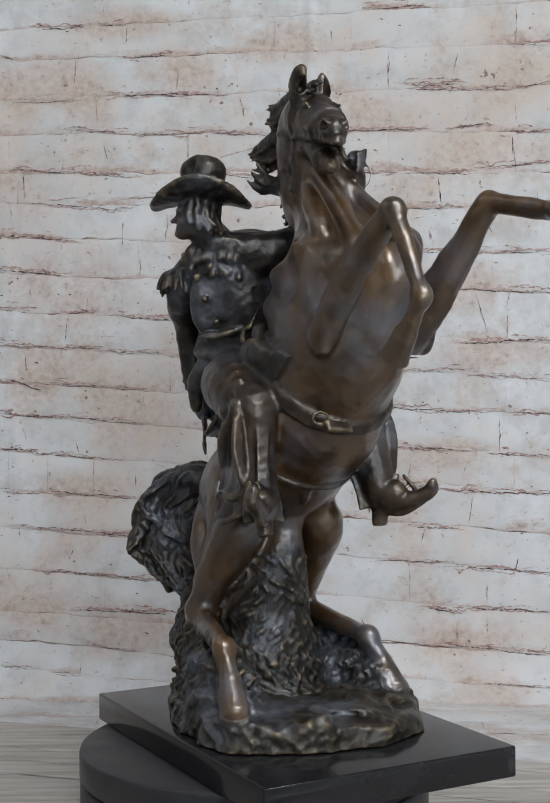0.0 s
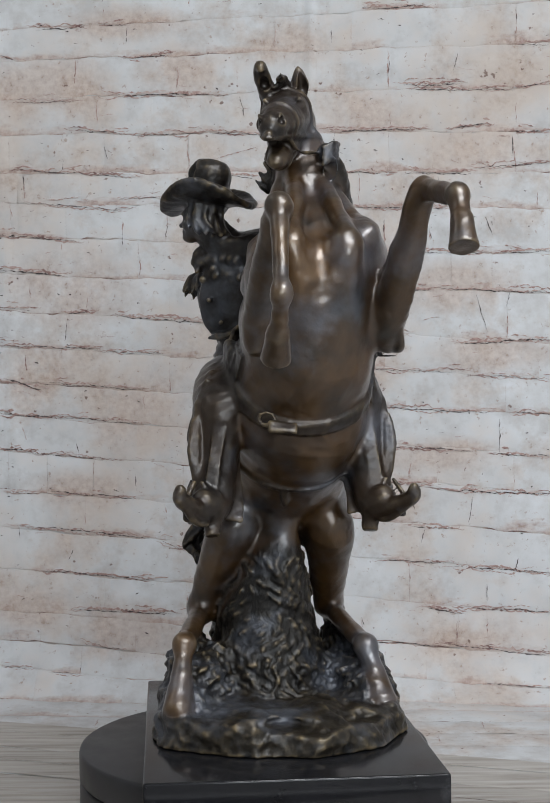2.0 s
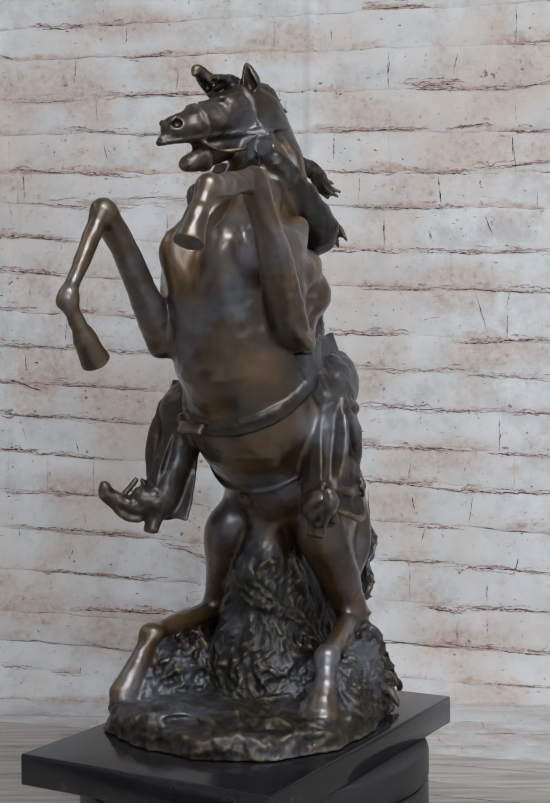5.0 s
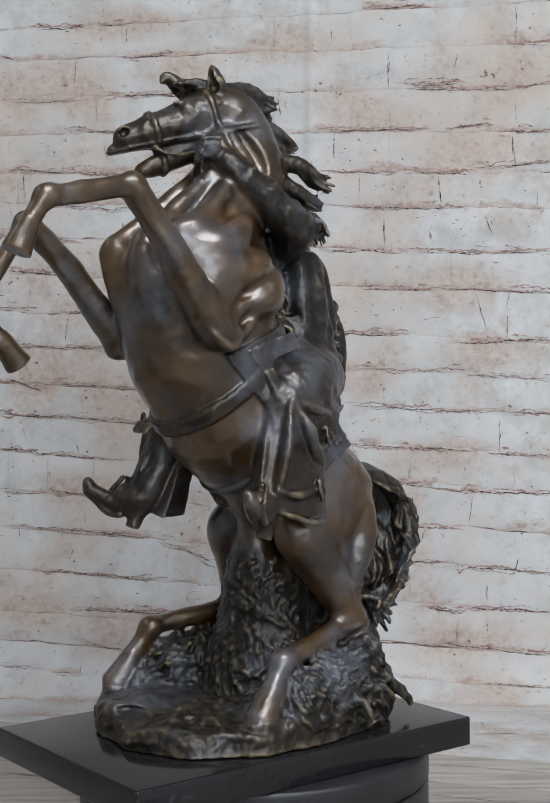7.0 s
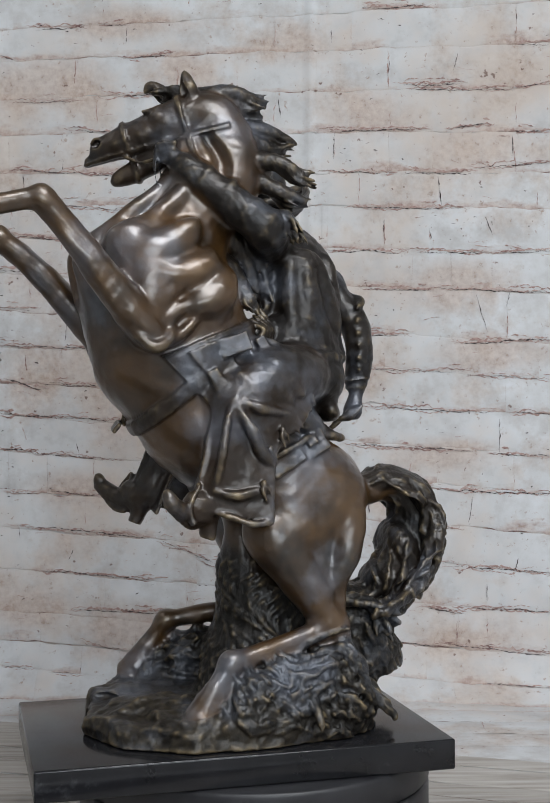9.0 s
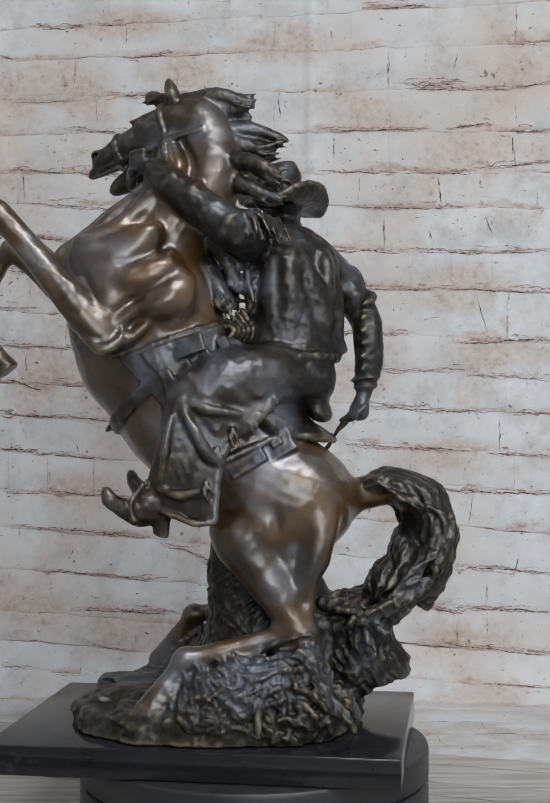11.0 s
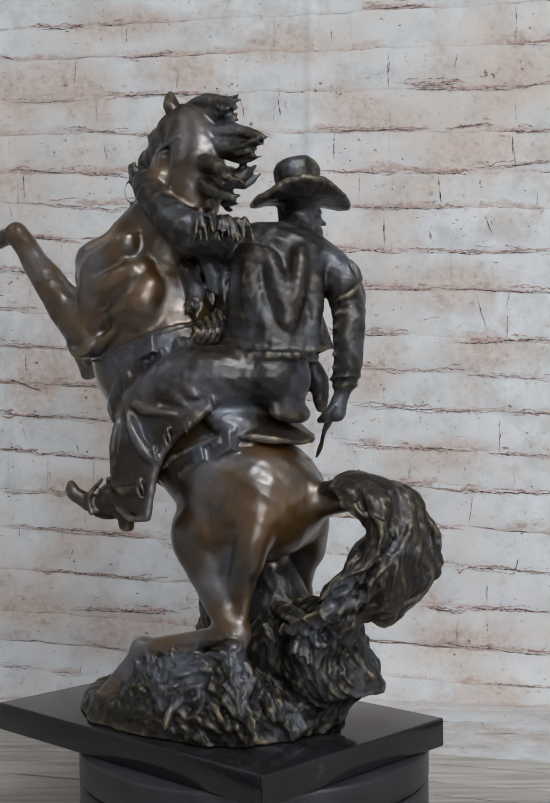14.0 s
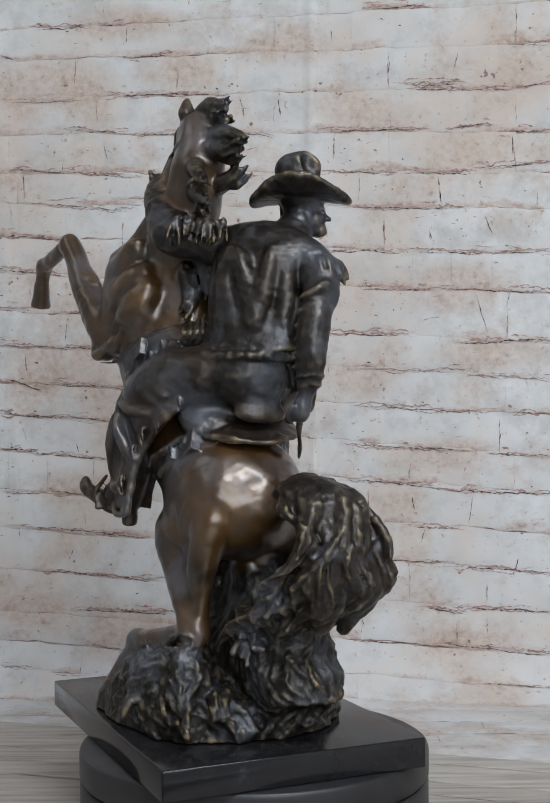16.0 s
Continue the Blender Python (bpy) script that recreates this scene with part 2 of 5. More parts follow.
# ---------------------------------------------------------------- room
TABLE = -0.10     # the top of the sheet on the table
BACK = 0.47       # the brick sheet's plane


# unseen room, added to close the set in and hold the assumed window
def room():
    x0, x1, y0, y1, z0, z1 = -2.4, 2.4, -2.9, 1.4, -0.85, 1.6
    t = 0.12
    def wall(name, lo, hi, mat, label):
        tagged(part(name, box(bmesh.new(), lo, hi), mat, smooth=False), label, "wall", kind="structure")
    wall("wall_north", (x0, y1, z0), (x1, y1 + t, z1), WALL, "plain white painted wall behind the brick backdrop")
    wall("wall_west", (x0 - t, y0 - t, z0), (x0, y1 + t, z1), WALL, "plain white painted side wall")
    wall("wall_east", (x1, y0 - t, z0), (x1 + t, y1 + t, z1), WALL, "plain white painted side wall")
    bm = bmesh.new()
    for lo, hi in (((x0, y0 - t, z0), (-0.85, y0, z1)), ((1.55, y0 - t, z0), (x1, y0, z1)), ((-0.85, y0 - t, z0), (1.55, y0, 0.4)), ((-0.85, y0 - t, 1.9 - 0.42), (1.55, y0, z1))):
        box(bm, lo, hi)
    tagged(part("wall_south", bm, WALL, smooth=False), "plain white painted wall with one wide window, assumed and unseen", "wall", kind="structure")
    tagged(part("floor", box(bmesh.new(), (x0 - t, y0 - t, z0 - t), (x1 + t, y1 + t, z0)), CARPET, smooth=False), "dull grey studio floor", "floor", kind="structure")
    tagged(part("ceiling", box(bmesh.new(), (x0 - t, y0 - t, z1), (x1 + t, y1 + t, z1 + t)), CEILING, smooth=False), "plain white painted ceiling", "ceiling", kind="structure")


room()


def table():
    top = part("tabletop", box(bmesh.new(), (-1.25, -0.62, TABLE - 0.034), (1.25, 0.52, TABLE - 0.004), 0.003), WALL)
    th = tagged(new("table"), "white table under the brick-print backdrop sheet", "table")
    top.parent = th
    for x in (-1.18, 1.18):
        for y in (-0.55, 0.45):
            part("leg", box(bmesh.new(), (x - 0.025, y - 0.025, -0.85), (x + 0.025, y + 0.025, TABLE - 0.034), 0.003), WALL, th)


table()


# ---------------------------------------------------------------- brick backdrop
SWEEP = 0.06      # radius of the bend onto the table


def crease(x, z):
    """Slack of the hanging sheet: the upright fold, a second one, soft waves and the droop's ripples."""
    fold = 0.0030 * math.exp(-((x - 0.0625 - 0.002 * math.sin(z * 9)) / 0.0055) ** 2)
    left = 0.0020 * math.exp(-((x + 0.296 + 0.05 * (z - 0.4)) / 0.010) ** 2)
    return (fold + left) * min(1, max(0, (z + 0.05) / 0.2)) + 0.001 * math.sin(x * 6 + z * 2) * math.sin(z * 5 + 1)


def sheet_point(x, z, lift=0.0):
    """A point of the sheet: z metres up the wall, and past the bend on along the table."""
    top = TABLE + SWEEP
    if z >= top:
        return Vector((x, BACK - lift - crease(x, z) * min(1, (z - top) / 0.3), z))
    a = (top - z) / SWEEP
    if a < math.pi / 2:
        return Vector((x, BACK - SWEEP + (SWEEP - lift) * math.cos(a), top - (SWEEP - lift) * math.sin(a)))
    return Vector((x, BACK - SWEEP - (a - math.pi / 2) * SWEEP, TABLE + lift))


def backdrop():
    bm = bmesh.new()
    xs = [-1.1 + 0.005 * i for i in range(441)]
    zs = [0.9 - 0.025 * i for i in range(38)] + [TABLE + SWEEP - 0.006 * i for i in range(1, 17)] + [TABLE + SWEEP - 0.1 - 0.05 * i for i in range(19)]
    grid = [[bm.verts.new(sheet_point(x, z, 0.0004)) for x in xs] for z in zs]
    for a, b in zip(grid, grid[1:]):
        for i in range(len(xs) - 1):
            bm.faces.new((a[i], b[i], b[i + 1], a[i + 1]))
    bmesh.ops.solidify(bm, geom=bm.faces[:], thickness=0.0012)
    ob = part("backdrop", bm, JOINT)
    return tagged(ob, "hanging photo backdrop sheet of whitewashed brick sweeping onto the table", "backdrop", kind="structure")


BACKDROP = backdrop()
BRICK_RND = random.Random(11)


FOLDS = (612, 10)   # chart places of the two upright folds


def brick(x0, x1, tops, feet):
    """One whitewashed brick between two joints; tops and feet give the courses' lines."""
    r = BRICK_RND
    bm = bmesh.new()
    gap_h, gap_v = r.uniform(-1.8, 0.8), r.choice((0.0, 0.0, 0.0, 0.25))
    rise = r.uniform(0.00062, 0.00072)
    a, b = x0 + gap_v, x1 - gap_v
    n = max(6, int((b - a) / 13))
    cols = [a, a + 1.5] + [a + (b - a) * i / n for i in range(1, n)] + [b - 1.5, b]
    for f in FOLDS:
        cols += [f + 5 * k for k in range(-5, 6) if a + 2 < f + 5 * k < b - 2]
    cols = sorted(cols)
    def line(f, x):
        return f[0] + (f[1] - f[0]) * (x - 50) / 950 + 1.6 * math.sin(x * 0.021 + f[0]) + 1.2 * math.sin(x * 0.057 + 2 * f[1]) + 0.8 * math.sin(x * 0.131 + f[0])
    rows = []
    for i, x in enumerate(cols):
        lo, hi = line(feet, x) - max(0.04, gap_h + r.gauss(0, 1.4)), line(tops, x) + max(0.04, gap_h * 0.6 + r.gauss(0, 0.9))
        end = i in (0, len(cols) - 1)
        rows.append([bm.verts.new(sheet_point(*chart(x, y), h if not end or gap_v == 0 else 0.9 * h)) for y, h in ((lo, 0.00045), (lo - 2.6, rise), (hi + 2.2, rise), (hi, 0.00045))])
    for p, q in zip(rows, rows[1:]):
        for k in range(3):
            bm.faces.new((p[k], q[k], q[k + 1], p[k + 1]))
    part("brick", bm, BRICK, BACKDROP, smooth=True)


UPRIGHTS = []     # the upright joints: place, head and foot


def course(tops, feet, joints):
    """A course of bricks, run out past both sides with plain lengths."""
    xs = list(joints)
    while xs[0] > -420:
        xs.insert(0, xs[0] - BRICK_RND.uniform(150, 215))
    while xs[-1] < 1480:
        xs.append(xs[-1] + BRICK_RND.uniform(150, 215))
    for x0, x1 in zip(xs, xs[1:]):
        brick(x0, x1, tops, feet)
        at = (x0 - 50) / 950
        UPRIGHTS.append((x0, tops[0] + (tops[1] - tops[0]) * at, feet[0] + (feet[1] - feet[0]) * at))


def bricks():
    course((-82, -140), (-10, -62), (80, 260, 420, 600, 790, 960))
    course((-10, -62), (58, 10), (30, 205, 375, 545, 720, 890, 1040))
    course((58, 10), (120, 88), (-30, 130, 250, 405, 540, 690, 845, 1010))
    course((120, 88), (195, 170), (30, 150, 350, 465, 620, 760, 900, 1015))
    course((195, 170), (265, 258), (45, 195, 300, 470, 540, 685, 765, 950, 1010))
    course((265, 258), (340, 338), (20, 125, 205, 370, 490, 655, 760, 845, 1003))
    course((340, 338), (400, 408), (48, 160, 275, 430, 580, 700, 855, 1050))
    course((400, 408), (465, 495), (22, 130, 240, 325, 480, 640, 750, 840, 950))
    course((465, 495), (538, 572), (10, 120, 270, 420, 560, 690, 805, 880, 960))
    course((538, 572), (610, 668), (60, 170, 330, 470, 620, 770, 930, 990))
    course((610, 668), (680, 735), (-10, 130, 235, 400, 560, 750, 900, 1050))
    course((680, 735), (750, 808), (50, 115, 330, 480, 640, 790, 985))
    course((750, 808), (815, 885), (-20, 160, 280, 440, 600, 740, 910, 975))
    course((815, 885), (885, 958), (45, 148, 265, 420, 560, 690, 800, 850, 1000))
    course((885, 958), (960, 1038), (15, 90, 180, 355, 520, 715, 805, 915))
    course((960, 1038), (1035, 1112), (35, 165, 320, 480, 640, 815, 1035))
    course((1035, 1112), (1115, 1192), (-40, 135, 210, 380, 560, 795, 945, 1005))
    course((1115, 1192), (1195, 1275), (25, 120, 200, 360, 540, 700, 890, 945))
    course((1195, 1275), (1252, 1345), (75, 260, 420, 600, 825, 940, 1090))
    course((1252, 1345), (1305, 1405), (-10, 155, 330, 500, 690, 875, 920, 1060))
    course((1305, 1405), (1375, 1440), (70, 240, 400, 580, 760, 960, 1100))
    course((1375, 1440), (1455, 1520), (0, 150, 320, 500, 660, 850, 1010))
    course((1455, 1520), (1530, 1600), (60, 210, 380, 560, 730, 900))
    course((1530, 1600), (1600, 1680), (-30, 140, 300, 470, 650, 810, 980))
    course((1600, 1680), (1670, 1760), (40, 190, 350, 520, 690, 860))
    course((1670, 1760), (1740, 1840), (-20, 120, 290, 450, 610, 790, 950))
    course((1740, 1840), (1810, 1920), (50, 220, 390, 540, 710, 880))


class Ribbons:
    """Ragged strips lying on the bricks: flaked wash along the joints, and cracks."""

    def __init__(self, seed):
        self.bm, self.rnd = bmesh.new(), random.Random(seed)

    def run(self, x0, y0, x1, y1, width, wander, lift=0.0013):
        r = self.rnd
        n = max(3, int(math.hypot(x1 - x0, y1 - y0) / 4))
        dx, dy = (x1 - x0) / n, (y1 - y0) / n
        l = math.hypot(dx, dy)
        off, last = 0.0, None
        for i in range(n + 1):
            off = off * 0.86 + r.gauss(0, wander)
            w = max(0.12, width * (0.55 + r.gauss(0, 0.45))) * min(1, 0.15 + 4 * i / n, 0.15 + 4 * (n - i) / n)
            x, y = x0 + dx * i - dy / l * off, y0 + dy * i + dx / l * off
            a = self.bm.verts.new(sheet_point(*chart(x + dy / l * w, y - dx / l * w), lift))
            b = self.bm.verts.new(sheet_point(*chart(x - dy / l * w, y + dx / l * w), lift))
            if last:
                self.bm.faces.new((last[0], last[1], b, a))
            last = (a, b)


def flaking():
    rust, dark = Ribbons(31), Ribbons(32)
    def joint(x0, x1, y0, y1, heavy=1.0):
        for k in range(2):
            rust.run(x0 - rust.rnd.uniform(0, 25), y0 - rust.rnd.uniform(-2, 6), x1 + rust.rnd.uniform(0, 25), y1 - rust.rnd.uniform(-2, 6), 1.8 * heavy, 1.4, 0.0012 + 0.0001 * k)
        dark.run(x0, y0, x1, y1, 0.9 * heavy, 0.7, 0.0015)
        x = x0
        while x < x1:
            w = rust.rnd.uniform(8, 40)
            if rust.rnd.random() < 0.45:
                y = y0 + (y1 - y0) * (x - x0) / (x1 - x0) + rust.rnd.uniform(-13, 2)
                rust.run(x, y, x + w, y + rust.rnd.uniform(-2, 4), 1.5 * heavy, 1.0, 0.0014)
            x += w
    # right of the fold
    joint(710, 840, 17, 15)
    joint(1015, 1074, 90, 90)
    joint(790, 900, 168, 165)
    joint(800, 1010, 177, 178, 0.8)
    joint(1010, 1074, 172, 162)
    joint(640, 830, 258, 252)
    joint(890, 950, 252, 244, 1.2)
    joint(1000, 1074, 257, 258, 1.2)
    joint(640, 760, 335, 342, 0.8)
    joint(790, 920, 340, 342)
    joint(930, 1074, 330, 318, 0.8)
    joint(690, 900, 408, 411, 0.9)
    joint(640, 790, 492, 494)
    joint(815, 950, 494, 495)
    joint(980, 1074, 495, 492)
    joint(715, 840, 566, 568, 1.2)
    joint(860, 1074, 565, 573)
    joint(640, 780, 653, 657)
    joint(900, 1074, 672, 662, 1.3)
    joint(690, 900, 722, 727, 0.6)
    joint(920, 1060, 733, 742, 0.7)
    joint(710, 960, 796, 806, 0.9)
    joint(1000, 1074, 807, 809)
    joint(680, 920, 868, 882, 1.1)
    joint(960, 1074, 886, 893, 1.2)
    joint(680, 840, 938, 951, 1.0)
    joint(840, 1074, 955, 966, 1.1)
    joint(800, 880, 1029, 1034)
    joint(740, 870, 1096, 1099, 0.8)
    joint(880, 1074, 1106, 1119, 1.0)
    joint(830, 900, 1188, 1198)
    joint(905, 1074, 1187, 1196, 1.1)
    joint(700, 850, 1250, 1264, 0.8)
    joint(860, 1074, 1258, 1282, 1.1)
    joint(935, 1060, 1337, 1347)
    # left of the fold
    joint(75, 155, 60, 57)
    joint(205, 250, 53, 51, 0.7)
    joint(255, 330, 117, 108)
    joint(0, 30, 110, 120)
    joint(215, 440, 188, 188, 1.1)
    joint(20, 150, 203, 199, 0.5)
    joint(150, 240, 254, 264)
    joint(260, 400, 268, 262, 0.8)
    joint(400, 520, 258, 268, 0.8)
    joint(30, 260, 333, 348)
    joint(390, 500, 336, 350, 0.8)
    joint(60, 240, 398, 412, 0.7)
    joint(230, 400, 387, 390, 0.4)
    joint(0, 150, 462, 472)
    joint(0, 130, 528, 540, 1.2)
    joint(0, 60, 602, 606, 0.8)
    joint(130, 175, 612, 613, 1.2)
    joint(230, 400, 618, 632, 1.1)
    joint(0, 190, 676, 682, 1.0)
    joint(200, 320, 690, 690, 0.6)
    joint(0, 80, 738, 764, 1.4)
    joint(90, 280, 748, 762, 0.8)
    joint(0, 110, 808, 820, 1.2)
    joint(110, 270, 816, 826, 0.9)
    joint(0, 60, 878, 884, 1.1)
    joint(60, 210, 884, 900, 0.6)
    joint(20, 70, 962, 966)
    joint(90, 260, 958, 974, 0.9)
    joint(30, 290, 1026, 1052, 1.0)
    joint(310, 430, 1055, 1105, 0.7)
    joint(80, 300, 1116, 1132, 1.0)
    joint(140, 330, 1190, 1200, 1.2)
    joint(170, 240, 1255, 1272, 0.6)
    joint(0, 60, 1302, 1308, 0.6)
    joint(95, 150, 1315, 1320, 0.5)
    def crack(x, y0, y1, lean=0):
        dark.run(x, y0, x + lean, y1, 0.85, 0.5, 0.0016)
    for x, y0, y1, lean in ((896, 104, 142, -8), (1003, 265, 310, -3), (855, 345, 406, 8), (750, 430, 456, -2), (948, 425, 460, 14)):
        crack(x, y0, y1, lean)
    for x, y0, y1, lean in ((838, 447, 470, 4), (928, 577, 650, 22), (994, 570, 600, -6), (946, 1140, 1180, 0), (715, 975, 1002, 3), (921, 965, 1022, -10)):
        crack(x, y0, y1, lean)
    for x, y0, y1, lean in ((826, 1032, 1060, -8), (825, 1280, 1316, 2), (1011, 28, 42, 0), (650, 60, 88, 2), (763, 120, 150, -4), (655, 258, 312, -4)):
        crack(x, y0, y1, lean)
    for x, y0, y1, lean in ((250, 58, 88, 0), (205, 288, 312, 8), (126, 310, 334, -1), (131, 630, 667, -4), (146, 866, 888, 6), (140, 1072, 1094, -10), (157, 1290, 1312, -4)):
        crack(x, y0, y1, lean)
    for x, y0, y1, lean in ((545, 195, 232, 6), (470, 190, 230, 8), (48, 340, 372, 2), (330, 440, 465, -6), (240, 455, 480, 3), (415, 440, 462, 4), (262, 925, 958, 2), (35, 1030, 1050, 1)):
        crack(x, y0, y1, lean)
    for x, y0, y1, lean in ((960, 432, 442, 3), (972, 820, 886, -1), (801, 970, 995, 4), (1006, 1090, 1112, -6), (700, 1205, 1222, 5)):
        crack(x, y0, y1, lean)
    r = dark.rnd
    # the printed thread over the hat, and flaking on the upright joints
    rust.run(414, 314, 506, 289, 1.3, 0.3, 0.0014)
    for x, y0, y1 in UPRIGHTS:
        a, b = sorted((r.uniform(0, 1), r.uniform(0, 1)))
        if r.random() < 0.6 and b - a > 0.15:
            rust.run(x + r.uniform(-2, 2), y0 + (y1 - y0) * a, x + r.uniform(-3, 3), y0 + (y1 - y0) * b, r.uniform(0.5, 1.5), 0.8, 0.0013)
    for _ in range(380):
        x, y, w = r.uniform(-350, 1400), r.uniform(-60, 1330), r.uniform(2, 9)
        dark.run(x, y, x + w, y + r.uniform(-3, 3), r.uniform(0.5, 1.2), 0.5, 0.0014)
    for _ in range(150):
        x, y, w = r.uniform(-350, 1400), r.uniform(-60, 1330), r.uniform(10, 40)
        rust.run(x, y, x + w, y + r.uniform(-6, 6), r.uniform(0.3, 0.8), 1.0, 0.0013)
    part("bare_brick", rust.bm, RUST, BACKDROP, "reddish brown bare brick along the joints", False)["kind"] = "stuff"
    part("cracks", dark.bm, CRACK, BACKDROP, "thin dark cracks", False)["kind"] = "stuff"


SLANT = 0.30      # fall of the printed boards along x, across the middle of the sheet


def plank(z0, z1, x0, x1):
    """A weathered floorboard of the sheet's lower part, laid along x past the bend."""
    r = BRICK_RND
    bm = bmesh.new()
    n = 24
    rows = []
    for z, lift in ((z0 - 0.0006, 0.0012), (z0 - 0.0030, 0.0017), (z1 + 0.0030, 0.0017), (z1 + 0.0006, 0.0012)):
        xs = [x0 + 0.0002 + (x1 - x0 - 0.0004) * i / n for i in range(n + 1)]
        rows.append([bm.verts.new(sheet_point(x, z - SLANT * min(0.7, max(0.0, x + 0.32)) + r.uniform(-0.0014, 0.0014), lift)) for x in xs])
    for a, b in zip(rows, rows[1:]):
        for i in range(n):
            bm.faces.new((a[i], b[i], b[i + 1], a[i + 1]))
    bmesh.ops.recalc_face_normals(bm, faces=bm.faces[:])
    part("plank", bm, PLANK, BACKDROP, smooth=False)


def planks():
    z = chart(50, 1472)[1] - 0.005
    while z > -0.74:
        step = BRICK_RND.uniform(0.036, 0.060)
        cut = BRICK_RND.uniform(-0.9, 0.9)
        plank(z, z - step, -1.09, cut)
        plank(z, z - step, cut, 1.09)
        z -= step


bricks()
planks()
flaking()


# ---------------------------------------------------------------- bronze statue
def bend(pts, count):
    """A smooth line through the points, in count even steps of its parameter."""
    pts = [Vector(p) for p in pts]
    e = [pts[0] * 2 - pts[1]] + pts + [pts[-1] * 2 - pts[-2]]
    out = []
    for i in range(count + 1):
        f = i / count * (len(pts) - 1)
        j = min(int(f), len(pts) - 2)
        a, b, c, d = e[j:j + 4]
        t = f - j
        out.append(0.5 * (2 * b + (c - a) * t + (2 * a - 5 * b + 4 * c - d) * t * t + (3 * b - a - 3 * c + d) * t ** 3))
    return out


class Clay:
    """A block of clay: a field of distances in which shapes are blended, then skinned."""

    def __init__(self, lo, hi, step):
        self.lo, self.step = np.array(lo, np.float32), step
        self.n = np.ceil((np.array(hi) - self.lo) / step).astype(int) + 1
        self.d = np.full(self.n, 0.05, np.float32)
        self.brown = np.zeros(self.n, np.float32)
        self.rock = np.zeros(self.n, np.float32)
        self.brown_now, self.rock_now = 0.0, 0.0
        self.still = None

    def settle(self):
        """Keep the surface as it now stands, for strands to lie on."""
        self.still = self.d.copy()

    def paint(self, brown, rock=0.0):
        self.brown_now, self.rock_now = brown, rock

    def window(self, lo, hi):
        a = np.clip(((np.asarray(lo) - self.lo) / self.step).astype(int) - 1, 0, self.n - 1)
        b = np.clip(((np.asarray(hi) - self.lo) / self.step).astype(int) + 2, 1, self.n)
        s = tuple(slice(i, max(j, i + 1)) for i, j in zip(a, b))
        ax = [(self.lo[k] + self.step * np.arange(s[k].start, s[k].stop, dtype=np.float32)) for k in range(3)]
        return s, np.meshgrid(*ax, indexing="ij")

    def add(self, s, d, k):
        old = self.d[s]
        h = np.maximum(k - np.abs(old - d), 0) / k
        t = np.clip(0.5 + (old - d) / 0.003, 0, 1)
        self.brown[s] += (self.brown_now - self.brown[s]) * t
        self.rock[s] += (self.rock_now - self.rock[s]) * t
        self.d[s] = np.minimum(old, d) - h * h * k / 4

    def dig(self, s, d, k):
        old = self.d[s]
        h = np.maximum(k - np.abs(old + d), 0) / k
        self.d[s] = np.maximum(old, -d) + h * h * k / 4

    def limb(self, p, q, r0, r1, k=0.008, cut=False):
        """A tapered round limb from p to q."""
        p, q = np.array(p, np.float32), np.array(q, np.float32)
        m = max(r0, r1) + k
        s, (x, y, z) = self.window(np.minimum(p, q) - m, np.maximum(p, q) + m)
        v = q - p
        h = np.clip(((x - p[0]) * v[0] + (y - p[1]) * v[1] + (z - p[2]) * v[2]) / max(float(v @ v), 1e-9), 0, 1)
        d = np.sqrt((x - p[0] - h * v[0]) ** 2 + (y - p[1] - h * v[1]) ** 2 + (z - p[2] - h * v[2]) ** 2) - (r0 + (r1 - r0) * h)
        (self.dig if cut else self.add)(s, d, k)

    def blob(self, c, r, axis=(0, 0, 1), side=(0, 1, 0), k=0.008, cut=False, lumpy=0.0, grain=90.0):
        """An ellipsoid: radii along side x axis, along side, and along axis."""
        c = np.array(c, np.float32)
        az = Vector(axis).normalized()
        ax = Vector(side).cross(az).normalized()
        ay = az.cross(ax)
        m = max(r) + k + lumpy
        s, (x, y, z) = self.window(c - m, c + m)
        x, y, z = x - c[0], y - c[1], z - c[2]
        a, b, e = (x * w[0] + y * w[1] + z * w[2] for w in (ax, ay, az))
        k0 = np.sqrt((a / r[0]) ** 2 + (b / r[1]) ** 2 + (e / r[2]) ** 2)
        k1 = np.sqrt((a / r[0] ** 2) ** 2 + (b / r[1] ** 2) ** 2 + (e / r[2] ** 2) ** 2) + 1e-6
        d = k0 * (k0 - 1) / k1
        if lumpy:
            d = d - lumpy * crag(x + c[0], y + c[1], z + c[2], grain)
        (self.dig if cut else self.add)(s, d, k)

    def slab(self, c, half, axis=(0, 0, 1), side=(0, 1, 0), rnd=0.002, k=0.003, cut=False):
        """A rounded box: half sizes along side x axis, along side, and along axis."""
        c = np.array(c, np.float32)
        az = Vector(axis).normalized()
        ax = Vector(side).cross(az).normalized()
        ay = az.cross(ax)
        m = math.sqrt(sum(h * h for h in half)) + k
        s, (x, y, z) = self.window(c - m, c + m)
        x, y, z = x - c[0], y - c[1], z - c[2]
        q = [np.abs(x * w[0] + y * w[1] + z * w[2]) - (h - rnd) for w, h in zip((ax, ay, az), half)]
        d = np.sqrt(sum(np.maximum(i, 0) ** 2 for i in q)) + np.minimum(np.maximum(np.maximum(q[0], q[1]), q[2]), 0) - rnd
        (self.dig if cut else self.add)(s, d, k)

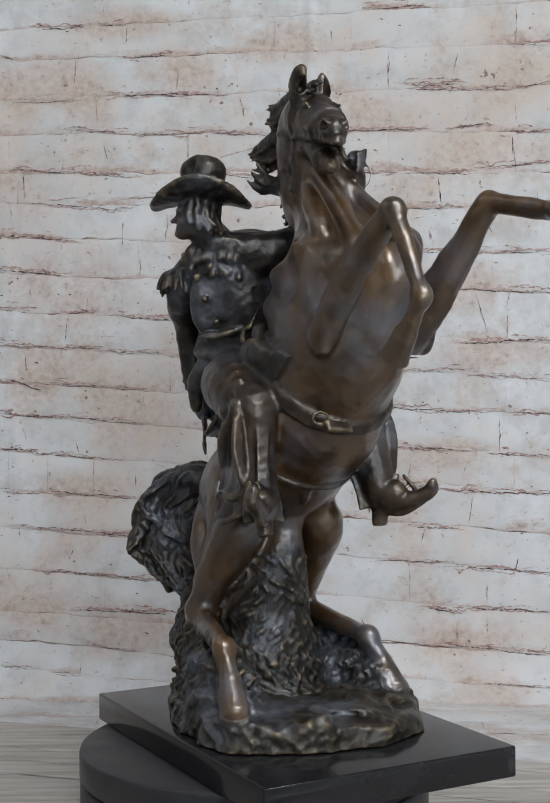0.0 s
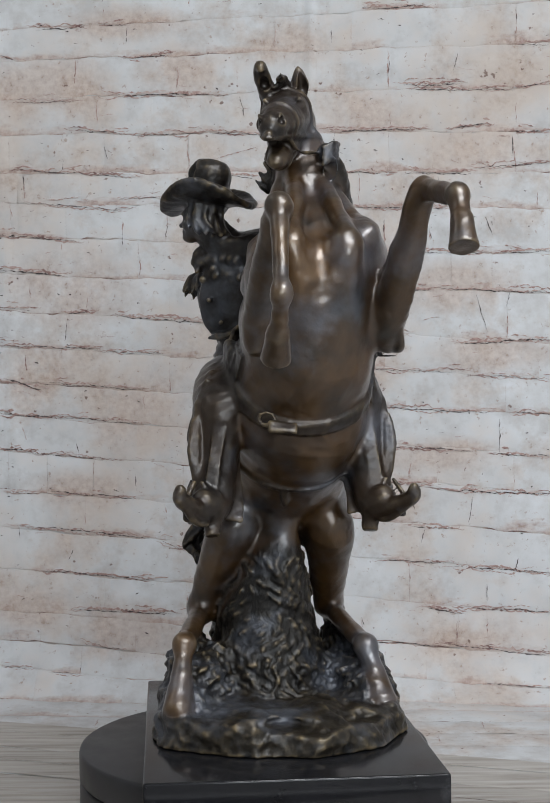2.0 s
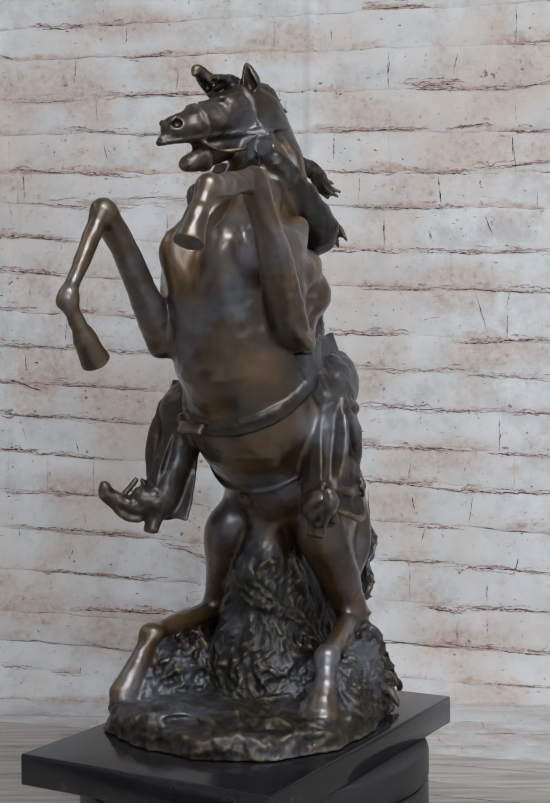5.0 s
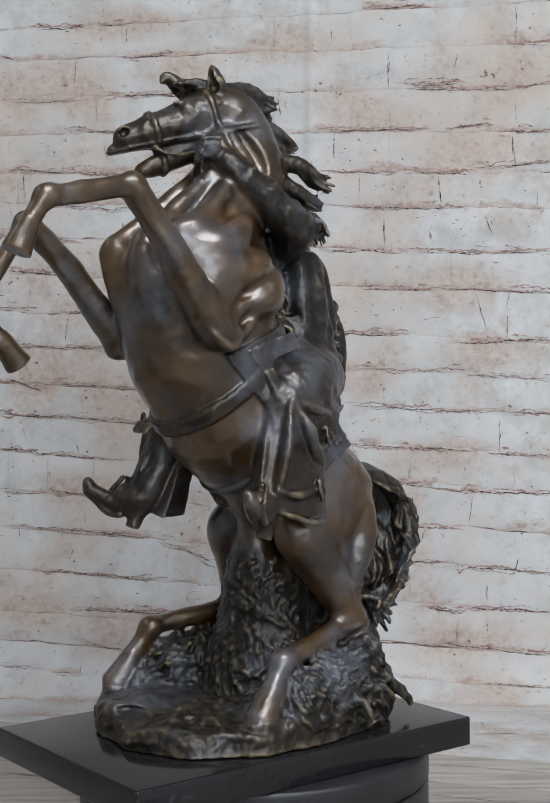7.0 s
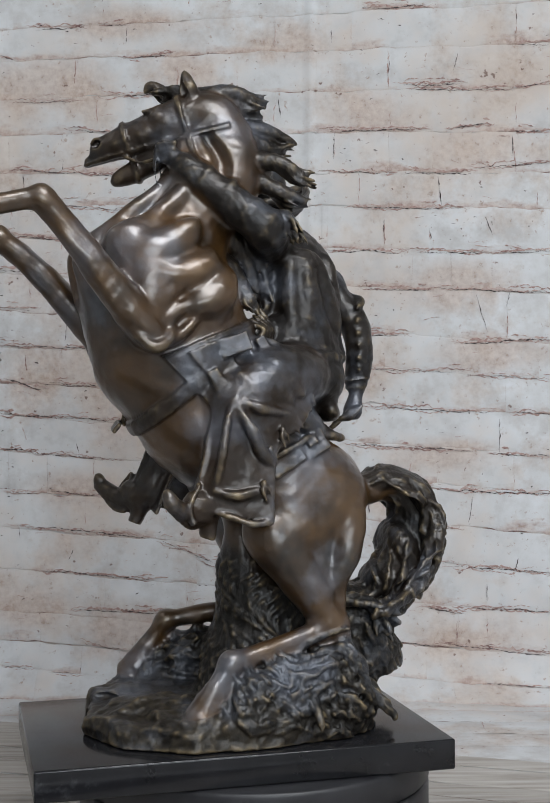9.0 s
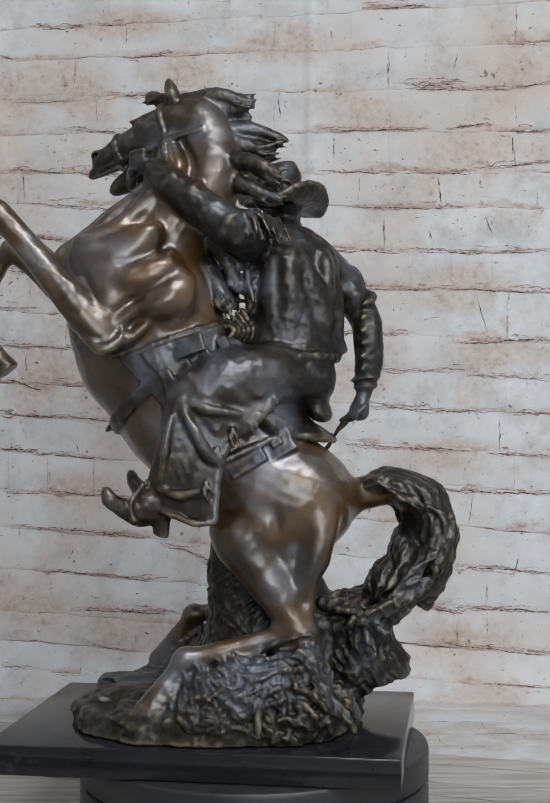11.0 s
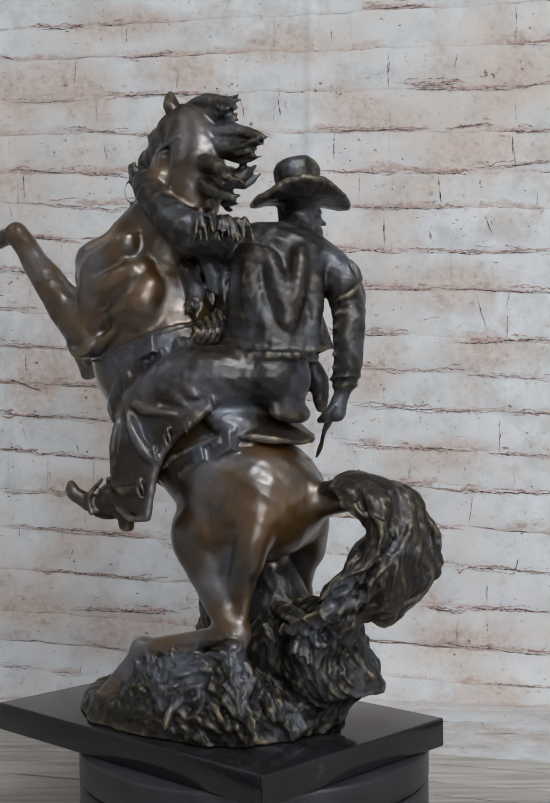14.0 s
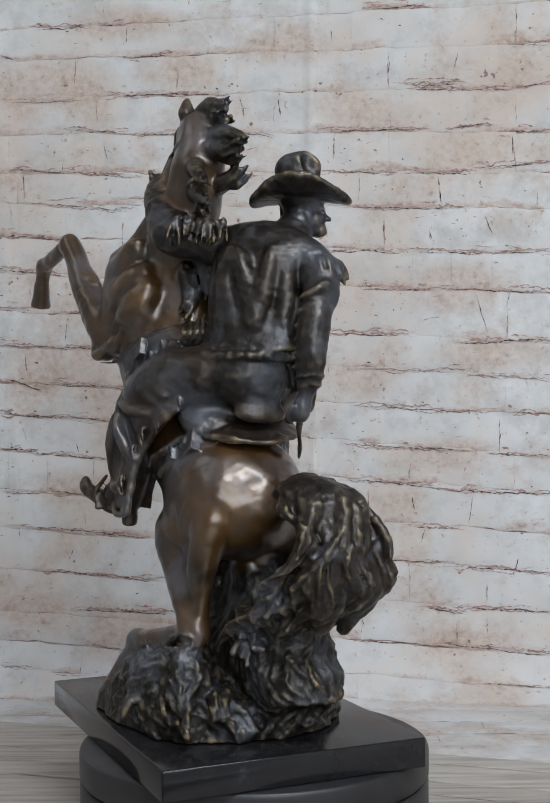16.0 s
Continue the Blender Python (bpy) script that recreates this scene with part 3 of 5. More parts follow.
    def tube(self, pts, radii, k=0.006, steps=5, cut=False):
        """A limb bent smoothly through the points."""
        pts = [Vector(p) for p in pts]
        if isinstance(radii, (int, float)):
            radii = [radii] * len(pts)
        e = [pts[0] * 2 - pts[1]] + pts + [pts[-1] * 2 - pts[-2]]
        line = []
        for i in range(len(pts) - 1):
            a, b, c, d = e[i:i + 4]
            for j in range(steps):
                t = j / steps
                line.append((0.5 * (2 * b + (c - a) * t + (2 * a - 5 * b + 4 * c - d) * t * t + (3 * b - a - 3 * c + d) * t ** 3), radii[i] + (radii[i + 1] - radii[i]) * t))
        line.append((pts[-1], radii[-1]))
        for (p, r0), (q, r1) in zip(line, line[1:]):
            self.limb(p, q, r0, r1, k, cut)

    def sheet(self, edge_a, edge_b, thick, k=0.002, wave=0.0, turns=0.0, way=(0, 1, 0), gap=0.0016):
        """Leather or cloth stretched between two bent edges; its folds deepen towards the second one."""
        a, b = bend(edge_a, 24), bend(edge_b, 24)
        n = max(4, int(max(sum((q - p).length for p, q in zip(e, e[1:])) for e in (a, b)) / gap))
        way = Vector(way).normalized()
        for i in range(n + 1):
            f = i / n * (len(a) - 1)
            j = min(int(f), len(a) - 2)
            p, q = a[j].lerp(a[j + 1], f - j), b[j].lerp(b[j + 1], f - j)
            q = q + way * (wave * math.sin(turns * 2 * math.pi * i / n))
            self.limb(p, q, thick, thick, k)

    def slope(self, p):
        """The distance at p and the way out of the surface."""
        g = [min(max(int(round((p[i] - float(self.lo[i])) / self.step)), 2), int(self.n[i]) - 3) for i in range(3)]
        i, j, l = g
        d = self.d if self.still is None else self.still
        n = Vector((float(d[i + 2, j, l] - d[i - 2, j, l]), float(d[i, j + 2, l] - d[i, j - 2, l]), float(d[i, j, l + 2] - d[i, j, l - 2])))
        return float(d[i, j, l]), n.normalized() if n.length > 1e-6 else Vector((0, 0, 1))

    def strand(self, start, flow, length, r, k=0.0012, sink=0.2):
        """A raised strand that follows the surface from start along the field flow(p)."""
        p, line, step = Vector(start), [], 0.0035
        for _ in range(3):
            d, n = self.slope(p)
            p = p - n * max(-0.012, min(0.012, d))
        if abs(self.slope(p)[0]) > 0.003:
            return
        for _ in range(max(3, int(length / step))):
            d, n = self.slope(p)
            line.append(p - n * (d + sink * r))
            w = flow(p)
            w = w - n * w.dot(n)
            if w.length < 1e-4:
                break
            p = p + w.normalized() * step
            d, n = self.slope(p)
            if abs(d) > 0.008:
                break
            p = p - n * d
        m = len(line) - 1
        for i in range(m):
            t0, t1 = (math.sin(math.pi * (0.12 + 0.8 * j / m)) ** 0.6 for j in (i, i + 1))
            self.limb(line[i], line[i + 1], r * t0, r * t1, k)

    def ledge(self, c, r, top, lumpy, grain):
        """A low rock with a steep edge and an uneven top."""
        s, (x, y, z) = self.window((c[0] - r[0] - 0.02, c[1] - r[1] - 0.02, -0.01), (c[0] + r[0] + 0.02, c[1] + r[1] + 0.02, top + 0.02))
        n = crag(x, y, z * 1.5, grain * 0.8)
        side = (np.sqrt(((x - c[0]) / r[0]) ** 2 + ((y - c[1]) / r[1]) ** 2) - 1) * min(r) - 0.8 * lumpy * n - 0.006 * crag(x + 0.2, y + 0.1, 0 * z, 22) + 0.2 * z
        lid = z - top - lumpy * 0.8 * crag(x + 0.3, y, z, grain * 0.8)
        k = 0.005
        h = np.maximum(k - np.abs(side - lid), 0) / k
        self.add(s, np.maximum(side, lid) + h * h * k / 4, 0.004)

    def belt(self, under, c, n, width, thick, lo, hi, k=0.0015):
        """A strap laid tightly round the shape kept in under, in the plane through c."""
        s, (x, y, z) = self.window(lo, hi)
        n = Vector(n).normalized()
        plane = np.abs((x - c[0]) * n[0] + (y - c[1]) * n[1] + (z - c[2]) * n[2]) - width / 2
        self.add(s, np.maximum(under[s] - thick, plane), k)

    def cloth(self, under, thick, planes, lo, hi, k=0.0012):
        """A sheet laid on the shape kept in under, cut off by planes given as a point and a way out."""
        s, (x, y, z) = self.window(lo, hi)
        d = under[s] - thick
        for c, n in planes:
            n = Vector(n).normalized()
            d = np.maximum(d, (x - c[0]) * n[0] + (y - c[1]) * n[1] + (z - c[2]) * n[2])
        self.add(s, d, k)

    def skin(self):
        """Vertices and quads of the surface, with their paint."""
        d = self.d
        c = [d[i:d.shape[0] - 1 + i, j:d.shape[1] - 1 + j, l:d.shape[2] - 1 + l] for i in (0, 1) for j in (0, 1) for l in (0, 1)]
        neg = sum((a < 0).astype(np.int8) for a in c)
        cell = np.argwhere((neg > 0) & (neg < 8))
        index = np.full(neg.shape, -1, np.int32)
        index[tuple(cell.T)] = np.arange(len(cell))
        val = np.stack([a[tuple(cell.T)] for a in c], 1)
        cor = np.array([(i, j, l) for i in (0, 1) for j in (0, 1) for l in (0, 1)], np.float32)
        tot, cnt = np.zeros((len(cell), 3), np.float32), np.zeros(len(cell), np.float32)
        for a in range(8):
            for b in range(a + 1, 8):
                if np.abs(cor[a] - cor[b]).sum() == 1:
                    on = (val[:, a] < 0) != (val[:, b] < 0)
                    t = np.where(on, val[:, a] / (val[:, a] - val[:, b] + 1e-12), 0)[:, None]
                    tot += np.where(on[:, None], cor[a] + (cor[b] - cor[a]) * t, 0)
                    cnt += on
        verts = self.lo + (cell + tot / cnt[:, None]) * self.step
        quads = []
        for ax in range(3):
            o1, o2 = np.eye(3, dtype=int)[(ax + 1) % 3], np.eye(3, dtype=int)[(ax + 2) % 3]
            s0, s1 = [slice(None)] * 3, [slice(None)] * 3
            s0[ax], s1[ax] = slice(0, -1), slice(1, None)
            a, b = d[tuple(s0)] < 0, d[tuple(s1)] < 0
            e = np.argwhere(a != b)
            e = e[(e[:, (ax + 1) % 3] > 0) & (e[:, (ax + 2) % 3] > 0) & (e[:, (ax + 1) % 3] < self.n[(ax + 1) % 3] - 1) & (e[:, (ax + 2) % 3] < self.n[(ax + 2) % 3] - 1)]
            inside = a[tuple(e.T)]
            q = np.stack([index[tuple((e - w).T)] for w in (o1 + o2, o2, 0 * o1, o1)], 1)
            quads.append(np.where(inside[:, None], q, q[:, ::-1]))
        quads = np.concatenate(quads)
        quads = quads[(quads >= 0).all(1)]
        return verts, quads, self.brown[tuple(cell.T)], self.rock[tuple(cell.T)]


CRAG = [(Vector((random.gauss(0, 1), random.gauss(0, 1), random.gauss(0, 1))).normalized(), random.uniform(0, 6.28)) for _ in range(12)]


def crag(x, y, z, f):
    """Ridged lumps, about -1 to 1."""
    out = 0
    for i, (w, ph) in enumerate(CRAG[:8]):
        g = f * (1 + 0.45 * i)
        out = out + (1 - 2 * np.abs(np.sin((x * w[0] + y * w[1] + z * w[2]) * g + ph + 1.5 * np.sin((y * w[0] + z * w[1] + x * w[2]) * g * 0.6 + ph * 2)))) / (1 + 0.5 * i)
    return out * 0.4


def lock(clay, pts, r, rnd, spread, count, k=0.002, thin=0.4):
    """A lock of hair: strands that run beside one another along the points."""
    for _ in range(count):
        o = [Vector((rnd.gauss(0, 1), rnd.gauss(0, 1), rnd.gauss(0, 1))) * spread for _ in range(2)]
        n = len(pts) - 1
        wav, ph = rnd.uniform(0.1, 0.5) * spread, rnd.uniform(0, 6.28)
        line = [Vector(p) + o[0].lerp(o[1], i / n) * (0.5 + 0.7 * i / n) + Vector((math.sin(ph + 2.6 * i), math.cos(ph + 2.1 * i), math.sin(ph + 1.7 * i))) * wav for i, p in enumerate(pts)]
        s = rnd.uniform(0.7, 1.25)
        clay.tube(line, [r * s * (1 - (1 - thin) * i / n) for i in range(n + 1)], k, 4)


def hoof(c, p, q, r0, r1):
    """A hoof that widens from the coronet at p to a flat sole at q."""
    p, q = Vector(p), Vector(q)
    d = (q - p).normalized()
    c.limb(p - d * 0.001, p + d * 0.002, r0 * 0.98, r0 * 1.06, 0.001)
    c.limb(p, q, r0, r1, 0.001)
    c.slab(q + d * 0.0145, (0.020, 0.020, 0.012), d, (0, 1, 0), 0.001, 0.001, True)


def horse(c):
    c.paint(1.0)
    # barrel, chest, neck
    c.blob((0.083, 0.037, 0.330), (0.059, 0.048, 0.050), (0.35, 0, 0.94), k=0.016)
    c.blob((0.071, 0.036, 0.288), (0.062, 0.050, 0.056), (0.45, 0, 0.9), k=0.02)
    c.blob((0.044, 0.032, 0.240), (0.055, 0.053, 0.056), (0.55, 0, 0.83), k=0.02)
    c.blob((0.008, 0.029, 0.202), (0.048, 0.050, 0.05), (0.7, 0, 0.7), k=0.02)
    c.blob((-0.036, 0.026, 0.174), (0.046, 0.049, 0.049), (0.8, 0, 0.6), k=0.02)
    c.blob((0.072, 0.039, 0.366), (0.044, 0.030, 0.030), (0.55, 0, 0.83), k=0.016)
    c.blob((0.052, 0.040, 0.392), (0.032, 0.0215, 0.036), (-0.35, 0, 0.93), k=0.014)
    # upper neck painted less brown, offsetting the lamps' bright glint there
    c.paint(0.7)
    c.tube([(0.046, 0.040, 0.398), (0.036, 0.037, 0.424), (0.037, 0.030, 0.448), (0.045, 0.026, 0.466)], [0.0220, 0.0172, 0.0142, 0.0140], k=0.010)
    c.tube([(0.030, 0.040, 0.396), (0.022, 0.037, 0.424), (0.026, 0.031, 0.450), (0.038, 0.027, 0.468)], [0.0200, 0.0165, 0.0140, 0.0135], k=0.010)
    c.tube([(0.062, 0.040, 0.404), (0.050, 0.036, 0.426), (0.052, 0.029, 0.446)], [0.0180, 0.0150, 0.0130], k=0.010)
    c.paint(1.0)
    c.blob((0.080, 0.039, 0.375), (0.050, 0.022, 0.018), (0.65, 0, 0.76), k=0.014)
    # neck cords and windpipe
    c.tube([(0.076, 0.050, 0.398), (0.058, 0.050, 0.418), (0.054, 0.040, 0.440)], [0.005, 0.006, 0.005], k=0.005)
    c.tube([(0.078, 0.030, 0.398), (0.060, 0.027, 0.418), (0.056, 0.024, 0.440)], [0.005, 0.006, 0.005], k=0.008)
    c.tube([(0.046, 0.0480, 0.446), (0.036, 0.0600, 0.424), (0.042, 0.0665, 0.400)], [0.001, 0.0026, 0.001], k=0.008, cut=True)
    c.tube([(0.053, 0.0430, 0.446), (0.046, 0.0520, 0.424), (0.054, 0.0590, 0.400)], [0.001, 0.0036, 0.001], k=0.007)
    # shoulder and rump muscles
    for w in (1, -1):
        for u, v, z, r in ((0.101, 0.046, 0.349, 0.013), (0.072, 0.0475, 0.336, 0.014), (0.051, 0.045, 0.342, 0.011), (0.084, 0.044, 0.361, 0.011), (0.044, 0.047, 0.317, 0.012),
                           (0.066, 0.047, 0.312, 0.013), (-0.018, 0.046, 0.182, 0.017), (-0.042, 0.042, 0.165, 0.014), (-0.016, 0.052, 0.152, 0.014), (-0.056, 0.032, 0.178, 0.014)):
            c.blob((u, (0.037 if u > 0.02 else 0.026) + (v - 0.0075) * w, z), (r * 1.15, 0.0085, r * 0.85), (0.5, 0, 0.8), k=0.010)
        c.tube([(0.118, 0.037 + 0.034 * w, 0.366), (0.098, 0.037 + 0.045 * w, 0.374), (0.064, 0.037 + 0.040 * w, 0.366), (0.040, 0.037 + 0.044 * w, 0.352)], 0.0035, 0.007, cut=True)
        c.tube([(0.100, 0.037 + 0.050 * w, 0.332), (0.078, 0.037 + 0.053 * w, 0.322), (0.058, 0.037 + 0.053 * w, 0.326)], 0.0025, 0.006, cut=True)
        c.tube([(-0.030, 0.026 + 0.053 * w, 0.168), (-0.034, 0.026 + 0.050 * w, 0.142), (-0.040, 0.028 + 0.046 * w, 0.118)], 0.0030, 0.007, cut=True)
    # pectorals
    c.blob((0.129, 0.055, 0.342), (0.0165, 0.0150, 0.028), (0.25, 0.15, 0.95), k=0.011)
    c.blob((0.130, 0.021, 0.342), (0.0165, 0.0150, 0.028), (0.25, -0.15, 0.95), k=0.011)
    c.tube([(0.128, 0.038, 0.378), (0.146, 0.038, 0.356), (0.150, 0.038, 0.336), (0.147, 0.038, 0.312)], [0.002, 0.0035, 0.0035, 0.001], k=0.007, cut=True)
    for w in (1, -1):
        c.tube([(0.064, 0.036 + 0.010 * w, 0.418), (0.092, 0.038 + 0.013 * w, 0.396), (0.116, 0.038 + 0.017 * w, 0.376), (0.134, 0.038 + 0.020 * w, 0.362)], [0.0035, 0.0045, 0.0045, 0.003], k=0.007)
        c.tube([(0.060, 0.036 + 0.019 * w, 0.408), (0.080, 0.038 + 0.026 * w, 0.388), (0.104, 0.038 + 0.034 * w, 0.372)], [0.0035, 0.005, 0.004], k=0.007)
    # head
    c.paint(0.30)
    c.tube([(0.047, 0.025, 0.468), (0.066, 0.022, 0.459), (0.090, 0.016, 0.450), (0.112, 0.009, 0.443)], [0.0165, 0.0160, 0.0122, 0.0098], k=0.006)
    c.blob((0.066, 0.022, 0.446), (0.0175, 0.0125, 0.018), (0.7, 0, 0.7), k=0.005)
    c.blob((0.118, 0.007, 0.441), (0.0105, 0.0108, 0.011), (1, -0.3, -0.4), k=0.005)
    c.limb((0.120, 0.006, 0.434), (0.128, 0.004, 0.432), 0.006, 0.0045, 0.004)
    c.tube([(0.075, 0.02, 0.436), (0.092, 0.015, 0.425), (0.108, 0.010, 0.418)], [0.010, 0.0070, 0.0050], k=0.005)
    c.blob((0.106, 0.0105, 0.419), (0.0075, 0.0070, 0.0045), (0.6, 0, 0.8), k=0.003)
    c.limb((0.098, 0.013, 0.434), (0.125, 0.006, 0.424), 0.004, 0.006, 0.002, cut=True)
    for s in (-1, 1):
        o = Vector((0.35, 1, 0)).normalized() * s
        c.blob(Vector((0.077, 0.020, 0.464)) + o * 0.0125, (0.0045, 0.004, 0.0045), k=0.004)
        c.limb(Vector((0.066, 0.021, 0.472)) + o * 0.011, Vector((0.086, 0.017, 0.467)) + o * 0.0125, 0.0028, 0.0022, 0.003)
        c.limb(Vector((0.084, 0.017, 0.452)) + o * 0.0135, Vector((0.108, 0.010, 0.443)) + o * 0.0095, 0.0028, 0.002, 0.004)
        c.blob(Vector((0.122, 0.0055, 0.444)) + o * 0.0085, (0.004, 0.003, 0.003), k=0.002, cut=True)
        c.tube([Vector((0.117, 0.0065, 0.447)) + o * 0.0075, Vector((0.122, 0.005, 0.448)) + o * 0.0078, Vector((0.1255, 0.0045, 0.4445)) + o * 0.0068], 0.0011, 0.002)
    # ears
    c.tube([(0.052, 0.032, 0.474), (0.056, 0.034, 0.486), (0.059, 0.032, 0.498)], [0.0054, 0.0064, 0.0016], k=0.003)
    c.limb((0.060, 0.0355, 0.482), (0.063, 0.034, 0.494), 0.0044, 0.0012, 0.001, cut=True)
    c.tube([(0.062, 0.010, 0.474), (0.071, 0.004, 0.487), (0.080, 0.002, 0.493), (0.084, 0.002, 0.488)], [0.0054, 0.0060, 0.0034, 0.0012], k=0.003)
    c.limb((0.072, 0.006, 0.481), (0.083, 0.004, 0.486), 0.0034, 0.0015, 0.001, cut=True)
    c.paint(0.85)
    # left foreleg, thrown forward
    c.blob((0.090, 0.068, 0.342), (0.028, 0.016, 0.034), (-0.2, 0.1, 1), k=0.016)
    c.blob((0.108, 0.074, 0.362), (0.016, 0.012, 0.016), k=0.01)
    c.limb((0.092, 0.078, 0.342), (0.097, 0.088, 0.300), 0.016, 0.012, 0.014)
    c.blob((0.092, 0.093, 0.291), (0.011, 0.008, 0.010), k=0.006)
    c.tube([(0.100, 0.090, 0.300), (0.128, 0.096, 0.335), (0.150, 0.100, 0.364), (0.170, 0.103, 0.386)], [0.0128, 0.0105, 0.0080, 0.0082], k=0.006)
    c.tube([(0.108, 0.099, 0.296), (0.094, 0.101, 0.286), (0.082, 0.096, 0.292), (0.080, 0.090, 0.304)], [0.002, 0.0032, 0.003, 0.001], k=0.004)
    c.tube([(0.106, 0.084, 0.325), (0.132, 0.092, 0.352), (0.156, 0.099, 0.377)], [0.0048, 0.0046, 0.0025], k=0.0025)
    c.tube([(0.118, 0.100, 0.312), (0.140, 0.105, 0.345), (0.158, 0.106, 0.366)], [0.0048, 0.0046, 0.0025], k=0.0025)
    c.blob((0.171, 0.104, 0.388), (0.0092, 0.0088, 0.0095), k=0.005)
    c.limb((0.173, 0.104, 0.389), (0.232, 0.111, 0.376), 0.0068, 0.0058, 0.005)
    c.limb((0.180, 0.105, 0.383), (0.226, 0.111, 0.372), 0.0042, 0.0042, 0.003)
    c.blob((0.236, 0.111, 0.374), (0.0085, 0.0078, 0.0085), k=0.005)
    c.limb((0.238, 0.111, 0.373), (0.248, 0.1105, 0.357), 0.0064, 0.0068, 0.005)
    hoof(c, (0.249, 0.1105, 0.356), (0.256, 0.1100, 0.340), 0.0078, 0.0106)
    # right foreleg, folded
    c.blob((0.098, 0.009, 0.336), (0.024, 0.012, 0.030), (0.3, 0, 1), k=0.014)
    c.limb((0.104, 0.003, 0.333), (0.119, -0.004, 0.294), 0.0115, 0.0095, 0.012)
    for a, b in ((0.007, 0.000), (-0.004, 0.006), (0.004, -0.008)):
        c.tube([(0.124, -0.004 + 0.8 * a, 0.299 + b), (0.149, -0.002 + 0.8 * a, 0.330 + b), (0.178, 0.001 + 0.6 * a, 0.357 + b)], [0.0044, 0.0040, 0.0020], k=0.0022)
    c.blob((0.119, -0.006, 0.286), (0.011, 0.008, 0.009), k=0.006)
    c.tube([(0.121, -0.005, 0.295), (0.147, -0.002, 0.326), (0.172, 0.001, 0.352), (0.196, 0.004, 0.371)], [0.0105, 0.0086, 0.0072, 0.0076], k=0.006)
    c.blob((0.198, 0.004, 0.373), (0.0095, 0.0095, 0.0098), k=0.005)
    c.limb((0.200, 0.004, 0.371), (0.231, 0.002, 0.318), 0.0068, 0.0060, 0.005)
    c.blob((0.233, 0.002, 0.313), (0.0082, 0.0082, 0.0082), k=0.005)
    c.limb((0.231, 0.002, 0.309), (0.217, 0.0015, 0.292), 0.0062, 0.0068, 0.005)
    hoof(c, (0.216, 0.0015, 0.291), (0.203, 0.001, 0.275), 0.0080, 0.0106)
    # hind quarters
    for s, hip, stifle, hock, fet, toe in (
            (1, (-0.036, 0.050, 0.172), (0.002, 0.061, 0.146), (-0.045, 0.066, 0.077), (0.036, 0.084, 0.058), (0.060, 0.092, 0.026)),
            (-1, (-0.030, 0.000, 0.170), (0.010, -0.017, 0.146), (-0.014, -0.041, 0.080), (0.062, -0.056, 0.067), (0.088, -0.061, 0.030))):
        h, st, hk, ft, to = (Vector(p) for p in (hip, stifle, hock, fet, toe))
        c.blob(h * 0.55 + st * 0.45, (0.036, 0.019, 0.038), (st - h).normalized() + Vector((-0.2, 0, -0.9)), k=0.012)
        c.blob(h, (0.036, 0.020, 0.036), k=0.016)
        c.blob(st, (0.018, 0.015, 0.022), hk - st, k=0.010)
        c.blob(h * 0.4 + hk * 0.6 + Vector((0.004, 0, 0.012)), (0.012, 0.012, 0.028), hk - h, k=0.008)
        c.tube([h + Vector((-0.026, 0.008 * s, -0.012)), h.lerp(hk, 0.45) + Vector((-0.016, 0.006 * s, 0)), hk.lerp(h, 0.25) + Vector((0.000, 0, 0))], [0.013, 0.010, 0.006], k=0.006)
        c.tube([st, st.lerp(hk, 0.5) + Vector((-0.004, 0, -0.002)), hk.lerp(st, 0.16), hk], [0.018, 0.0135, 0.0088, 0.0095], k=0.008)
        c.limb(h * 0.3 + hk * 0.7 + Vector((-0.01, 0, 0.006)), hk + Vector((-0.008, 0, 0.004)), 0.006, 0.0042, 0.006)
        c.blob(hk + Vector((-0.004, 0, 0)), (0.0105, 0.0095, 0.0115), (0.4, 0, 1), k=0.005)
        c.limb(hk, ft, 0.0088, 0.0072, 0.006)
        c.blob(ft, (0.0098, 0.0090, 0.0090), k=0.005)
        c.limb(ft, ft.lerp(to, 0.55), 0.0076, 0.0082, 0.005)
        c.limb(ft.lerp(to, 0.6), to + Vector((0.002, 0, -0.004)), 0.0088, 0.0120, 0.002)
    # sheath and dock
    c.blob((0.018, 0.022, 0.150), (0.010, 0.012, 0.012), k=0.012)
    c.limb((-0.078, 0.012, 0.172), (-0.104, 0.006, 0.176), 0.013, 0.0105, 0.014)
    # ribs, folds and muscle lines
    for a, b, d in (((0.060, 0.076, 0.376), (0.076, 0.078, 0.362), (0.094, 0.082, 0.356)), ((0.048, 0.076, 0.352), (0.062, 0.082, 0.340), (0.080, 0.085, 0.338)), ((0.034, 0.074, 0.338), (0.046, 0.081, 0.324), (0.062, 0.086, 0.316))):
        c.tube([a, b, d], [0.002, 0.0042, 0.002], k=0.014)
    for i in range(3):
        z = 0.318 - 0.013 * i
        c.tube([(0.075 - 0.006 * i, 0.088, z + 0.012), (0.092 - 0.006 * i, 0.089, z), (0.108 - 0.005 * i, 0.083, z + 0.008)], [0.002, 0.0032, 0.001], k=0.006)


